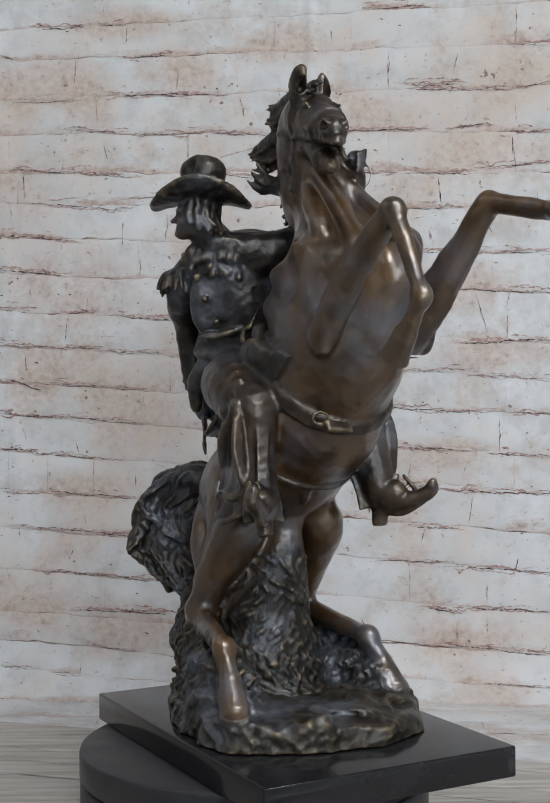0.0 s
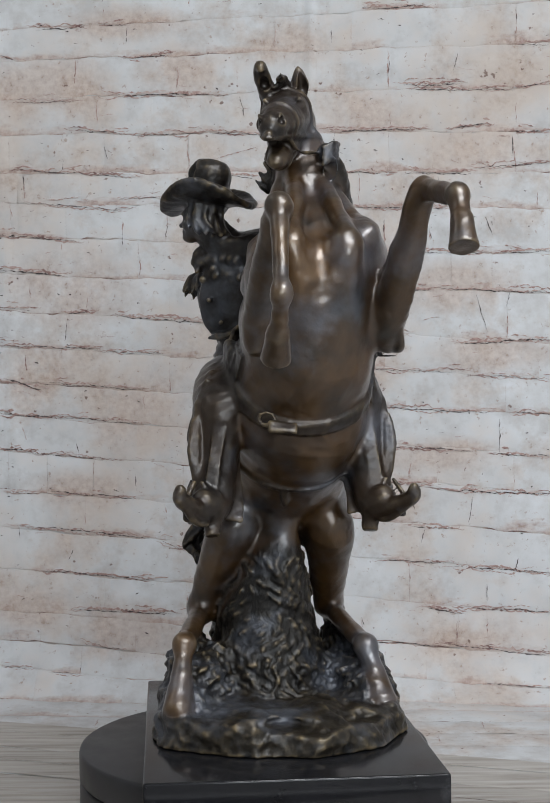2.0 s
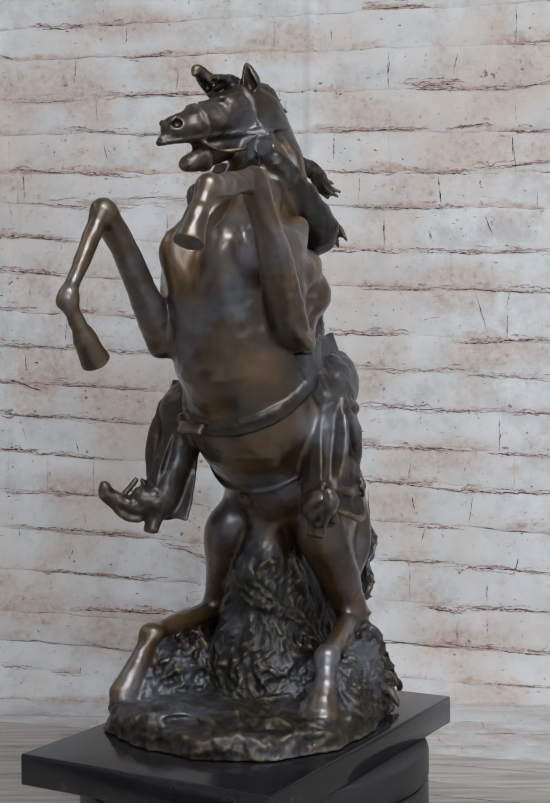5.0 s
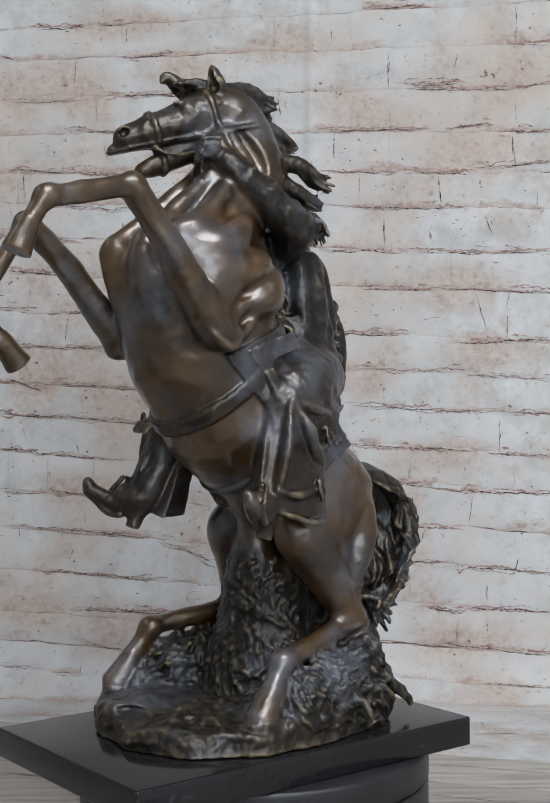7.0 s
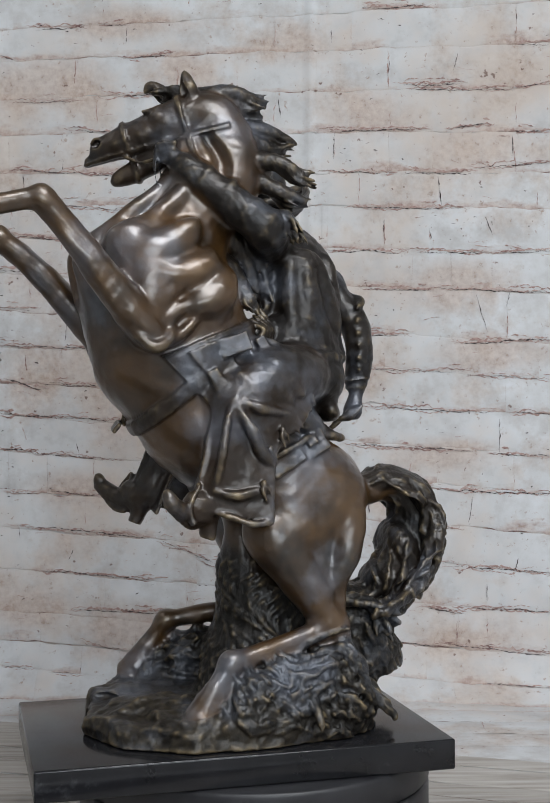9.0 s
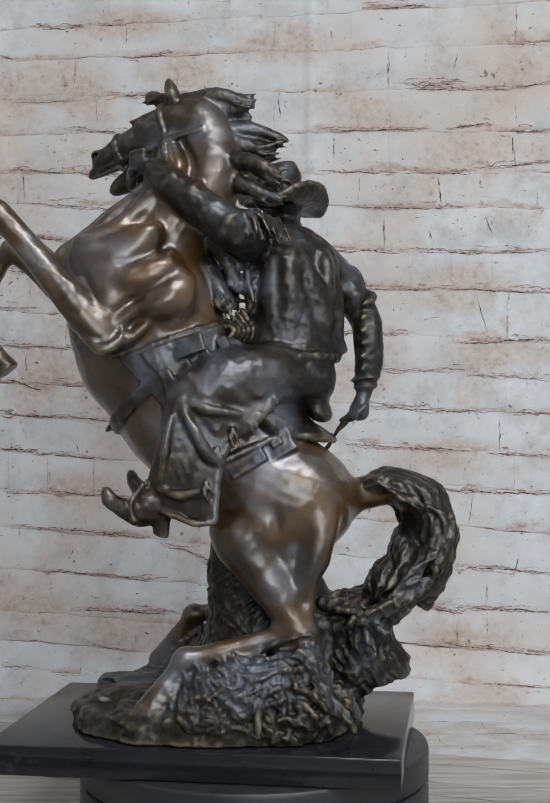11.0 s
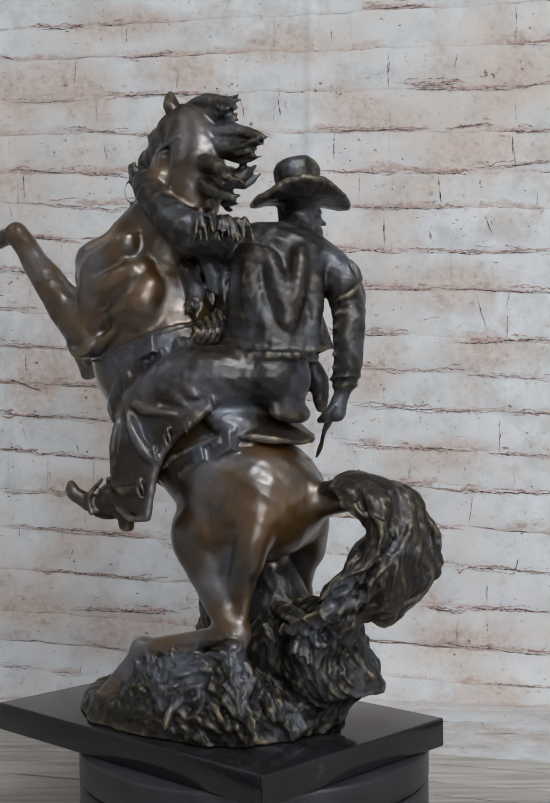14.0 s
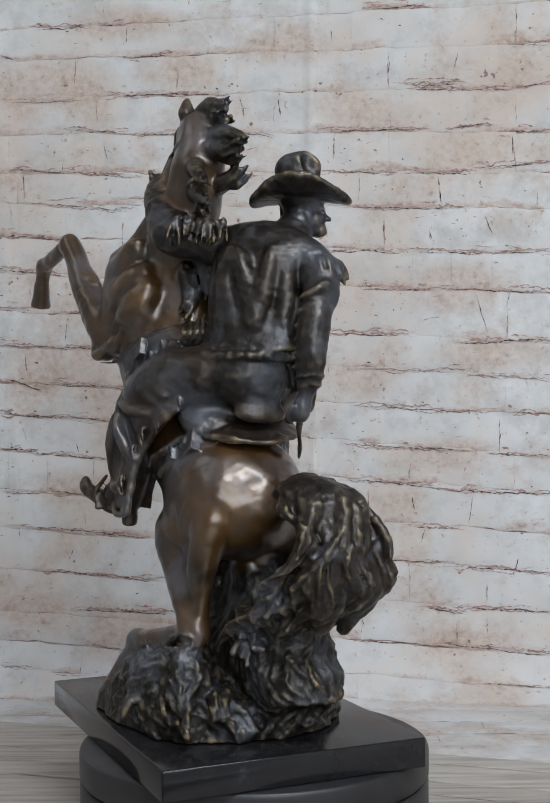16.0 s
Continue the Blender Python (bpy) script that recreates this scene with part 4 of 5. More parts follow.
def tail_and_mane(c):
    rnd = random.Random(3)
    c.paint(0.12, 0.2)
    # tail: an arch from the dock, down and in to the rocks
    spine = [(-0.088, 0.008, 0.174), (-0.110, 0.003, 0.181), (-0.130, -0.003, 0.170), (-0.139, -0.006, 0.146), (-0.134, -0.003, 0.120), (-0.116, 0.008, 0.100), (-0.092, 0.020, 0.084), (-0.070, 0.028, 0.070)]
    c.tube(spine[:6], [0.009, 0.012, 0.015, 0.016, 0.017, 0.012], k=0.006)
    c.blob((-0.124, -0.004, 0.120), (0.015, 0.032, 0.030), (0.3, 0, 1), k=0.008)
    c.blob((-0.110, 0.006, 0.104), (0.022, 0.028, 0.018), (0.3, 0, 1), k=0.008)
    # inner locks, swept from the tail's lower end in towards the hocks
    inner = random.Random(8)
    for i in range(7):
        g, ph = i / 6, inner.uniform(0, 6.28)
        a, b = Vector((-0.122, -0.026 + 0.046 * g, 0.118 - 0.016 * g)), Vector((-0.078, 0.000 + 0.030 * g, 0.082 - 0.012 * g))
        pts = [a.lerp(b, j / 5) + Vector((0, 0.004 * math.cos(ph + 1.6 * j), 0.006 * math.sin(ph + 1.8 * j) - 0.010 * math.sin(math.pi * j / 5))) for j in range(6)]
        lock(c, pts, 0.0048, inner, 0.003, 3, 0.002, 0.5)
    for j in range(24):
        w = -0.038 + 0.074 * j / 23 + rnd.gauss(0, 0.002)
        ph = rnd.uniform(0, 6.28)
        pts = []
        for i, p in enumerate(spine):
            g = min(1, 0.18 + 0.2 * i)
            bow = 1 - (w / 0.05) ** 2
            pts.append((p[0] - (0.011 * bow if i > 1 else 0.002) + 0.006 * math.sin(ph + 1.9 * i), p[1] + w * g + 0.0085 * math.cos(ph + 1.7 * i) * g, p[2] + 0.006 * bow * (1 if i < 3 else 0) + 0.002 * math.sin(ph + i)))
        lock(c, pts[:rnd.choice((5, 6, 6, 7))], 0.0046, rnd, 0.0016, 2, 0.0020, 0.75)
    for tip in ((-0.136, 0.006, 0.092), (-0.134, -0.028, 0.100), (-0.122, -0.020, 0.084)):
        c.tube([(-0.138, tip[1] * 0.5, 0.150), (-0.145, tip[1] * 0.9, 0.122), tip], [0.009, 0.010, 0.005], k=0.006)
    def tail_flow(p):
        i = min(range(len(spine)), key=lambda j: (Vector(spine[j]) - p).length)
        i = min(i, len(spine) - 2)
        return (Vector(spine[i + 1]) - Vector(spine[i])).normalized() + Vector((0.25 * math.sin(p.y * 150), 0.95 * math.sin(p.z * 115 + p.x * 60 + p.y * 25), 0.25 * math.sin(p.x * 130)))
    for _ in range(210):
        i = rnd.randrange(1, 6)
        q = Vector(spine[i]).lerp(Vector(spine[i + 1]), rnd.random())
        a = rnd.uniform(0, 6.28)
        c.strand(q + Vector((0.026 * math.cos(a), 0.040 * math.sin(a), 0.012 * math.cos(a) * (1 if i < 3 else -0.3))), tail_flow, rnd.uniform(0.022, 0.050), rnd.uniform(0.0017, 0.0026))
    # mane, blown back in locks
    for root, mid, tip in (((0.046, 0.026, 0.480), (0.020, 0.026, 0.485), (-0.006, 0.023, 0.477)),
                           ((0.040, 0.026, 0.474), (0.018, 0.024, 0.474), (0.000, 0.022, 0.470)),
                           ((0.022, 0.030, 0.454), (-0.004, 0.024, 0.458), (-0.030, 0.018, 0.451)),
                           ((0.020, 0.034, 0.445), (-0.002, 0.028, 0.444), (-0.022, 0.020, 0.441)),
                           ((0.016, 0.040, 0.430), (-0.010, 0.050, 0.428), (-0.032, 0.054, 0.413)),
                           ((0.016, 0.042, 0.420), (-0.008, 0.048, 0.408), (-0.030, 0.050, 0.400)),
                           ((0.018, 0.030, 0.415), (0.000, 0.022, 0.420), (-0.012, 0.012, 0.428)),
                           ((0.022, 0.042, 0.398), (0.006, 0.040, 0.388), (-0.006, 0.042, 0.372)),
                           ((0.024, 0.040, 0.372), (0.012, 0.034, 0.352), (0.004, 0.034, 0.332)),
                           ((0.030, 0.044, 0.352), (0.018, 0.044, 0.334), (0.012, 0.050, 0.320)),
                           ((0.030, 0.030, 0.360), (0.016, 0.020, 0.340), (0.010, 0.018, 0.322))):
        c.tube([root, mid, tip], [0.007, 0.006, 0.003], k=0.004)
        lock(c, [root, Vector(root).lerp(Vector(mid), 0.5) + Vector((0, 0, 0.003)), mid, Vector(mid).lerp(Vector(tip), 0.5) - Vector((0, 0, 0.003)), tip], 0.0034, rnd, 0.0034, 10, 0.0014, 0.5)
    for tip in ((0.083, 0.018, 0.483), (0.072, 0.014, 0.481)):
        lock(c, [(0.050, 0.022, 0.482), (0.066, 0.020, 0.486), tip], 0.0035, rnd, 0.002, 4, 0.0015)


def tack(c, body):
    c.paint(0.25)
    lo, hi = (-0.03, -0.05, 0.16), (0.14, 0.11, 0.31)
    c.belt(body, (0.100, 0.036, 0.228), (0.63, 0.0, 0.77), 0.0125, 0.0022, lo, hi)
    c.belt(body, (0.100, 0.036, 0.228), (0.63, 0.0, 0.77), 0.0085, 0.0030, lo, hi)
    c.belt(body, (0.052, 0.022, 0.184), (0.75, 0.0, 0.66), 0.0045, 0.0018, lo, (0.14, 0.11, 0.24))
    c.tube([(0.053, 0.020, 0.181), (0.047, 0.021, 0.172), (0.042, 0.021, 0.167)], [0.003, 0.0036, 0.0015], k=0.002)
    # cinch ring and tongue
    c.slab((0.110, 0.014, 0.2285), (0.0022, 0.011, 0.0052), (-0.6, 0.1, 0.8), (0.1, 0.98, -0.15), 0.002, 0.001)
    for p, r in (((0.1025, 0.003, 0.2345), 0.0058),):
        for a in range(8):
            u, w = a * math.pi / 4, (a + 1) * math.pi / 4
            f = lambda g: (p[0] + 0.35 * r * math.cos(g), p[1] + r * math.cos(g), p[2] + r * 0.8 * math.sin(g))
            c.limb(f(u), f(w), 0.0014, 0.0014, 0.001)
    # bridle
    lo, hi = (0.03, -0.02, 0.41), (0.14, 0.06, 0.50)
    c.belt(body, (0.058, 0.022, 0.46), (0.93, -0.2, -0.28), 0.0042, 0.0016, lo, hi)
    c.belt(body, (0.098, 0.014, 0.44), (0.93, -0.25, -0.3), 0.0038, 0.0016, lo, hi)
    c.belt(body, (0.040, 0.03, 0.452), (0.25, 0.0, 0.97), 0.0038, 0.0015, lo, (0.14, 0.06, 0.472))
    c.tube([(0.104, 0.021, 0.434), (0.092, 0.030, 0.428), (0.080, 0.042, 0.430)], 0.0018, 0.001)
    corner = (0.087, 0.086, 0.280)
    c.cloth(body, 0.0024, ((corner, (0.37, 0, 0.93)), (corner, (0.7, 0, -0.7)), ((0.004, 0.08, 0.235), (-0.75, 0, -0.66))), (-0.05, -0.03, 0.20), (0.095, 0.11, 0.32))
    c.cloth(body, 0.0040, (((0.050, 0.08, 0.29), (0.37, 0, 0.93)), ((0.056, 0.086, 0.270), (0.7, 0, -0.7)), ((0.02, 0, 0.26), (-0.8, 0, -0.6))), (-0.02, -0.03, 0.22), (0.07, 0.11, 0.31))
    # saddle: skirts, fenders, cantle, pads
    c.paint(0.15)
    c.blob((-0.020, 0.026, 0.236), (0.040, 0.044, 0.018), (-0.62, 0, 0.78), k=0.004)
    arc = (-1, -0.75, -0.5, -0.25, 0, 0.25, 0.5, 0.75, 1)
    rim = [(-0.067 + 0.036 * abs(g) ** 2.4, 0.018 + 0.044 * g, 0.216 + 0.006 * abs(g)) for g in arc]
    seat = [(-0.030 + 0.012 * abs(g), 0.018 + 0.032 * g, 0.244) for g in arc]
    c.sheet(seat, rim, 0.0022, 0.0012)
    c.tube(rim, 0.0027, 0.0008, 3)
    c.blob((-0.057, 0.017, 0.2385), (0.010, 0.0215, 0.0080), (-0.6, 0, 0.8), k=0.001)
    c.blob((0.012, 0.060, 0.268), (0.026, 0.010, 0.030), (-0.5, 0.25, 0.8), (0.2, 0.97, 0), k=0.003)
    c.blob((0.040, -0.012, 0.268), (0.026, 0.010, 0.030), (-0.5, -0.25, 0.8), (0.2, 0.97, 0), k=0.003)
    for i in range(4):
        c.slab((0.046 - 0.013 * i, 0.088 - 0.0055 * i, 0.262 + 0.0085 * i), (0.0045, 0.003, 0.009), (0.5, -0.1, 0.86), (0.1, 1, 0.15), 0.001, 0.0015)
    c.slab((0.032, 0.083, 0.288), (0.012, 0.0035, 0.0075), (0.3, -0.2, 0.9), (0.1, 0.95, 0.2), 0.001, 0.0015)
    c.slab((-0.031, 0.064, 0.213), (0.013, 0.0050, 0.0090), (0.5, -0.3, 0.8), (0.0, 0.95, 0.3), 0.001, 0.0015)
    c.slab((-0.008, 0.073, 0.203), (0.015, 0.0045, 0.008), (0.5, -0.2, 0.8), (0.0, 0.97, 0.2), 0.001, 0.0015)
    c.slab((-0.030, 0.0685, 0.2165), (0.0045, 0.0022, 0.0030), (0.5, -0.3, 0.8), (0.0, 0.95, 0.3), 0.0008, 0.0008)
    c.tube([(-0.040, 0.060, 0.226), (-0.020, 0.072, 0.216), (0.002, 0.080, 0.206), (0.014, 0.082, 0.198)], 0.0024, 0.001)
    # coiled rope before the saddle
    for i in range(5):
        c.tube([(0.002 + 0.003 * i, 0.034 + 0.004 * i, 0.318 - 0.003 * i), (-0.008 + 0.003 * i, 0.040 + 0.004 * i, 0.300), (0.006 + 0.003 * i, 0.046 + 0.004 * i, 0.284)], 0.0022, 0.001)
        c.tube([(0.010 + 0.003 * i, 0.000 - 0.003 * i, 0.318 - 0.003 * i), (0.004 + 0.003 * i, -0.004 - 0.003 * i, 0.300), (0.018 + 0.003 * i, -0.008 - 0.003 * i, 0.282)], 0.0022, 0.001)


def rider(c):
    """The bronze figure in hat, fringed vest and wide leather leggings."""
    rnd = random.Random(9)
    c.paint(0.10)
    # seat and trunk
    c.blob((-0.044, 0.020, 0.264), (0.026, 0.031, 0.024), k=0.010)
    c.tube([(-0.040, 0.020, 0.270), (-0.035, 0.016, 0.292), (-0.031, 0.004, 0.330), (-0.032, -0.004, 0.356)], [0.025, 0.023, 0.026, 0.024], k=0.008)
    c.tube([(-0.058, -0.024, 0.352), (-0.034, -0.003, 0.364), (-0.008, 0.020, 0.366)], [0.016, 0.018, 0.016], k=0.010)
    # vest, flared at the hem
    side = Vector((0.77, 0.64, 0)).normalized()
    c.blob((-0.033, 0.006, 0.326), (0.026, 0.037, 0.042), (0.05, -0.15, 1), side, k=0.006)
    c.blob((-0.036, 0.012, 0.300), (0.027, 0.038, 0.014), (0.05, -0.1, 1), side, k=0.006)
    back = Vector((-0.64, 0.77, 0))
    mid = Vector((-0.035, 0.008, 0.0))
    for a0, a1, z1, r in ((0.80, 0.10, 0.296, 0.0022), (-0.75, -0.25, 0.306, 0.0018), (1.1, 0.85, 0.298, 0.0018), (0.2, -0.35, 0.300, 0.0016), (-1.2, -0.9, 0.300, 0.0018), (0.5, 0.55, 0.300, 0.0014)):
        q = [back * (0.026 * math.cos(g)) + side * (0.035 * math.sin(g)) for g in (a0, (a0 + a1) / 2, a1)]
        c.tube([mid + q[0] * 0.85 + Vector((0, 0, 0.362)), mid + q[1] * 1.0 + Vector((0, 0, 0.332)), mid + q[2] * 1.06 + Vector((0, 0, z1))], [0.0006, r, 0.0014], k=0.012)
    def ring(z, deep, wide, ruffle):
        return [Vector((-0.036, 0.011, z)) + back * ((deep + ruffle * math.sin(5 * g + 1)) * math.cos(g)) + side * ((wide + ruffle * math.sin(7 * g)) * math.sin(g)) + Vector((0, 0, ruffle * 1.5 * math.sin(3 * g))) for g in [i * math.pi / 12 for i in range(25)]]
    c.sheet(ring(0.312, 0.025, 0.035, 0.0), ring(0.287, 0.0315, 0.0425, 0.0013), 0.0018, 0.002)
    c.tube(ring(0.287, 0.0315, 0.0425, 0.0013), 0.0021, 0.0012, 2)
    # scarf and neck
    c.tube([(-0.030, -0.008, 0.366), (-0.026, -0.022, 0.378), (-0.021, -0.033, 0.390)], [0.014, 0.012, 0.011], k=0.006)
    for i in range(5):
        c.tube([(-0.044, -0.022, 0.366 + 0.003 * i), (-0.022, -0.030 - 0.001 * i, 0.360 + 0.004 * i), (-0.008, -0.010, 0.364 + 0.003 * i)], 0.0035, 0.003)
    # head, turned back over the right shoulder
    f = Vector((-0.52, -0.855, 0)).normalized()
    s = Vector((-f.y, f.x, 0))
    hd = Vector((-0.020, -0.039, 0.395))
    c.paint(0.35)
    c.blob(hd, (0.0125, 0.0165, 0.0165), (0, 0, 1), f, k=0.004)
    c.limb(hd + f * 0.013 + Vector((0, 0, 0.001)), hd + f * 0.0185 + Vector((0, 0, -0.004)), 0.0018, 0.0026, 0.002)
    c.limb(hd + f * 0.013 + Vector((0, 0, 0.004)) - s * 0.006, hd + f * 0.013 + Vector((0, 0, 0.004)) + s * 0.006, 0.0024, 0.0024, 0.002)
    c.limb(hd + f * 0.014 + Vector((0, 0, -0.009)) - s * 0.004, hd + f * 0.014 + Vector((0, 0, -0.009)) + s * 0.004, 0.0018, 0.0018, 0.0015)
    c.blob(hd + f * 0.011 + Vector((0, 0, -0.014)), (0.007, 0.006, 0.005), k=0.004)
    for w in (-1, 1):
        c.blob(hd + f * 0.0135 + s * (0.0055 * w) + Vector((0, 0, 0.0005)), (0.002, 0.002, 0.0016), k=0.002, cut=True)
        c.blob(hd + f * 0.009 + s * (0.0085 * w) + Vector((0, 0, -0.005)), (0.004, 0.004, 0.005), k=0.004)
    c.paint(0.08)
    for i in range(9):
        a = 1.35 + 3.6 * i / 8
        o = f * math.cos(a) * 0.016 + s * math.sin(a) * 0.013
        lock(c, [hd + o + Vector((0, 0, 0.008)), hd + o * 1.08 + Vector((0, 0, -0.003)), hd + o * 1.05 + Vector((0.002, 0.003, -0.011))], 0.0026, rnd, 0.0018, 3, 0.0015)
    # hat
    hc = Vector((-0.022, -0.033, 0.411))
    tilt = (Vector((0, 0, 1)) + f * -0.10 + s * 0.04).normalized()
    c.limb(hc, hc + tilt * 0.018, 0.0182, 0.0168, 0.003)
    c.blob(hc + tilt * 0.019, (0.0165, 0.0190, 0.0165), tilt, f, k=0.003)
    c.slab(hc + tilt * 0.0475, (0.03, 0.03, 0.0135), tilt, f, 0.002, 0.004, True)
    c.limb(hc + tilt * 0.0345 - f * 0.012, hc + tilt * 0.033 + f * 0.014, 0.0038, 0.0048, 0.004, cut=True)
    for w in (-1, 1):
        c.blob(hc + tilt * 0.024 + f * 0.014 + s * (0.0125 * w), (0.0045, 0.008, 0.010), tilt, f, k=0.004, cut=True)
    n = 40
    for ring in range(8):
        q = 0.42 + 0.58 * ring / 7
        def rim(g):
            a, b = math.cos(g), math.sin(g)
            up = 0.0125 * q ** 3 * b * b - 0.0055 * q * q * a * a - 0.002
            return hc + f * (0.0385 * q * a) + s * (0.0360 * q * b * (1 - 0.1 * q)) + tilt * up
        for i in range(n):
            c.limb(rim(2 * math.pi * i / n), rim(2 * math.pi * (i + 1) / n), 0.0019, 0.0019, 0.004)
    for i in range(20):
        g, h2 = 2 * math.pi * i / 20, 2 * math.pi * (i + 1) / 20
        c.limb(hc + tilt * 0.006 + f * 0.0178 * math.cos(g) + s * 0.0176 * math.sin(g), hc + tilt * 0.006 + f * 0.0178 * math.cos(h2) + s * 0.0176 * math.sin(h2), 0.0020, 0.0020, 0.001)
    # shoulder bulk, long hair on the neck and the knotted scarf's ends
    c.blob((-0.014, 0.004, 0.371), (0.018, 0.018, 0.013), (0.2, -0.2, 1), k=0.006)
    c.blob((-0.024, -0.024, 0.377), (0.014, 0.014, 0.014), k=0.005)
    for i in range(12):
        a = 1.7 + 2.9 * i / 11
        o = f * math.cos(a) * 0.015 + s * math.sin(a) * 0.013
        lock(c, [hd + o + Vector((0, 0, 0.002)), hd + o * 1.12 + Vector((0, 0.001, -0.008)), hd + o * 1.1 + Vector((0.001, 0.003, -0.014))], 0.0023, rnd, 0.0014, 2, 0.0012, 0.7)
    for i in range(7):
        p = Vector((-0.026 + 0.003 * i, -0.037 + 0.005 * i, 0.372 - 0.001 * i))
        lock(c, [p, p + Vector((0.002, -0.005, -0.006)), p + Vector((0.000, -0.002, -0.013)), p + Vector((0.003, -0.004, -0.019))], 0.0030, rnd, 0.0012, 2, 0.0012, 0.7)
    # right arm, hanging back with the quirt
    c.tube([(-0.062, -0.027, 0.350), (-0.078, -0.024, 0.330), (-0.090, -0.013, 0.310), (-0.093, -0.009, 0.285), (-0.090, -0.008, 0.262)], [0.015, 0.0125, 0.0108, 0.0098, 0.0080], k=0.005)
    c.blob((-0.090, -0.008, 0.2645), (0.0125, 0.0120, 0.0032), (0.1, 0, 1), k=0.002)
    c.blob((-0.090, -0.008, 0.2585), (0.0100, 0.0098, 0.0040), (0.1, 0, 1), k=0.003)
    for i in range(6):
        c.tube([(-0.083 - 0.002 * i, -0.030 + 0.004 * i, 0.338 - 0.012 * i), (-0.096, -0.014, 0.330 - 0.011 * i), (-0.088, 0.000 + 0.001 * i, 0.322 - 0.010 * i)], [0.001, 0.0026, 0.001], k=0.004)
    c.limb((-0.090, -0.007, 0.256), (-0.087, -0.004, 0.246), 0.0062, 0.0070, 0.003)
    c.blob((-0.085, -0.003, 0.239), (0.0085, 0.0075, 0.0085), k=0.003)
    for i in range(4):
        c.tube([(-0.090 + 0.003 * i, 0.005 - 0.001 * i, 0.243 - 0.001 * i), (-0.084 + 0.003 * i, 0.006 - 0.001 * i, 0.237 - 0.001 * i), (-0.080 + 0.003 * i, 0.002 - 0.001 * i, 0.232)], 0.0023, 0.001)
    c.tube([(-0.082, -0.004, 0.238), (-0.068, -0.010, 0.225), (-0.060, -0.014, 0.212), (-0.054, -0.016, 0.204)], [0.003, 0.0026, 0.0022, 0.0018], k=0.001)
    for i in range(11):
        a = -0.9 + 0.26 * i
        o = Vector((-0.75, -0.66, 0)) * math.cos(a) + Vector((0.66, -0.75, 0)) * math.sin(a)
        p = Vector((-0.061, -0.026, 0.356)) + o * 0.011
        lock(c, [p, p + o * 0.009 + Vector((0, 0, -0.005)), p + o * 0.014 + Vector((0, 0, -0.017))], 0.0026, rnd, 0.0015, 2, 0.0015, 0.6)
    # left arm, reaching to the bridle
    c.tube([(-0.006, 0.022, 0.366), (-0.002, 0.046, 0.374), (0.006, 0.064, 0.378), (0.030, 0.064, 0.395), (0.052, 0.060, 0.412), (0.066, 0.055, 0.424)], [0.0155, 0.015, 0.014, 0.0120, 0.0100, 0.0078], k=0.005)
    for g in (0.0, 0.012, 0.030):
        c.blob((0.004 + g, 0.064 - 0.1 * g, 0.378 + 0.8 * g), (0.0155 - 0.1 * g, 0.015, 0.004), (0.75, -0.1, 0.65), k=0.004)
    c.blob((0.050, 0.061, 0.411), (0.0125, 0.0125, 0.0055), (0.75, -0.2, 0.62), k=0.002)
    c.blob((0.074, 0.052, 0.430), (0.0085, 0.0085, 0.0105), (0.75, -0.2, 0.5), k=0.003)
    for i in range(4):
        c.tube([(0.072, 0.060 - 0.001 * i, 0.438 - 0.004 * i), (0.082, 0.056 - 0.001 * i, 0.437 - 0.004 * i), (0.084, 0.048, 0.433 - 0.004 * i)], 0.0024, 0.001)
    ring = [(0.083 + 0.007 * math.cos(g) * 0.4, 0.053 + 0.005 * math.cos(g), 0.418 + 0.009 * math.sin(g)) for g in [i * math.pi / 5 for i in range(11)]]
    c.tube(ring, 0.0012, 0.001, 2)
    for i in range(9):
        p = Vector((-0.016 + 0.002 * i, 0.030 + 0.0045 * i, 0.384))
        lock(c, [p, p + Vector((-0.010, 0.004, 0.002)), p + Vector((-0.015, 0.006, -0.012))], 0.0021, rnd, 0.0024, 3, 0.0020, 0.6)
    # fringe down the vest's front edges
    for i in range(10):
        p = Vector((-0.006 - 0.001 * i, 0.030 - 0.0005 * i, 0.366 - 0.0065 * i))
        lock(c, [p, p + Vector((0.006, 0.004, -0.006)), p + Vector((0.006, 0.005, -0.016))], 0.0030, rnd, 0.002, 2, 0.0015, 0.6)
    # vest front with its hem, scarf ruffles and two rows of buttons
    c.blob((-0.027, -0.014, 0.332), (0.012, 0.027, 0.036), (0.1, 0.25, 1), k=0.008)
    c.tube([(-0.026, -0.033, 0.299), (-0.014, -0.014, 0.302), (-0.012, 0.004, 0.306), (-0.018, 0.020, 0.309)], [0.002, 0.0030, 0.0030, 0.002], k=0.003)
    for i in range(5):
        o = Vector((-0.0005 * i, 0.003 * i, -0.0045 * i))
        c.tube([Vector((-0.018, -0.026, 0.362)) + o, Vector((-0.010, -0.018, 0.350)) + o, Vector((-0.008, -0.006, 0.354)) + o * 0.8, Vector((-0.009, 0.004, 0.345)) + o * 0.8, Vector((-0.012, 0.012, 0.350)) + o * 0.7], [0.002, 0.0036, 0.0032, 0.0036, 0.002], k=0.0025)
    for b in ((-0.021, -0.038, 0.346), (-0.016, -0.033, 0.329), (-0.015, -0.024, 0.311), (-0.011, -0.006, 0.322), (-0.013, 0.006, 0.315)):
        c.blob(b, (0.0024, 0.0030, 0.0030), k=0.001)
    c.tube([(-0.040, -0.040, 0.366), (-0.026, -0.042, 0.360), (-0.016, -0.030, 0.362)], [0.0025, 0.0045, 0.003], k=0.003)
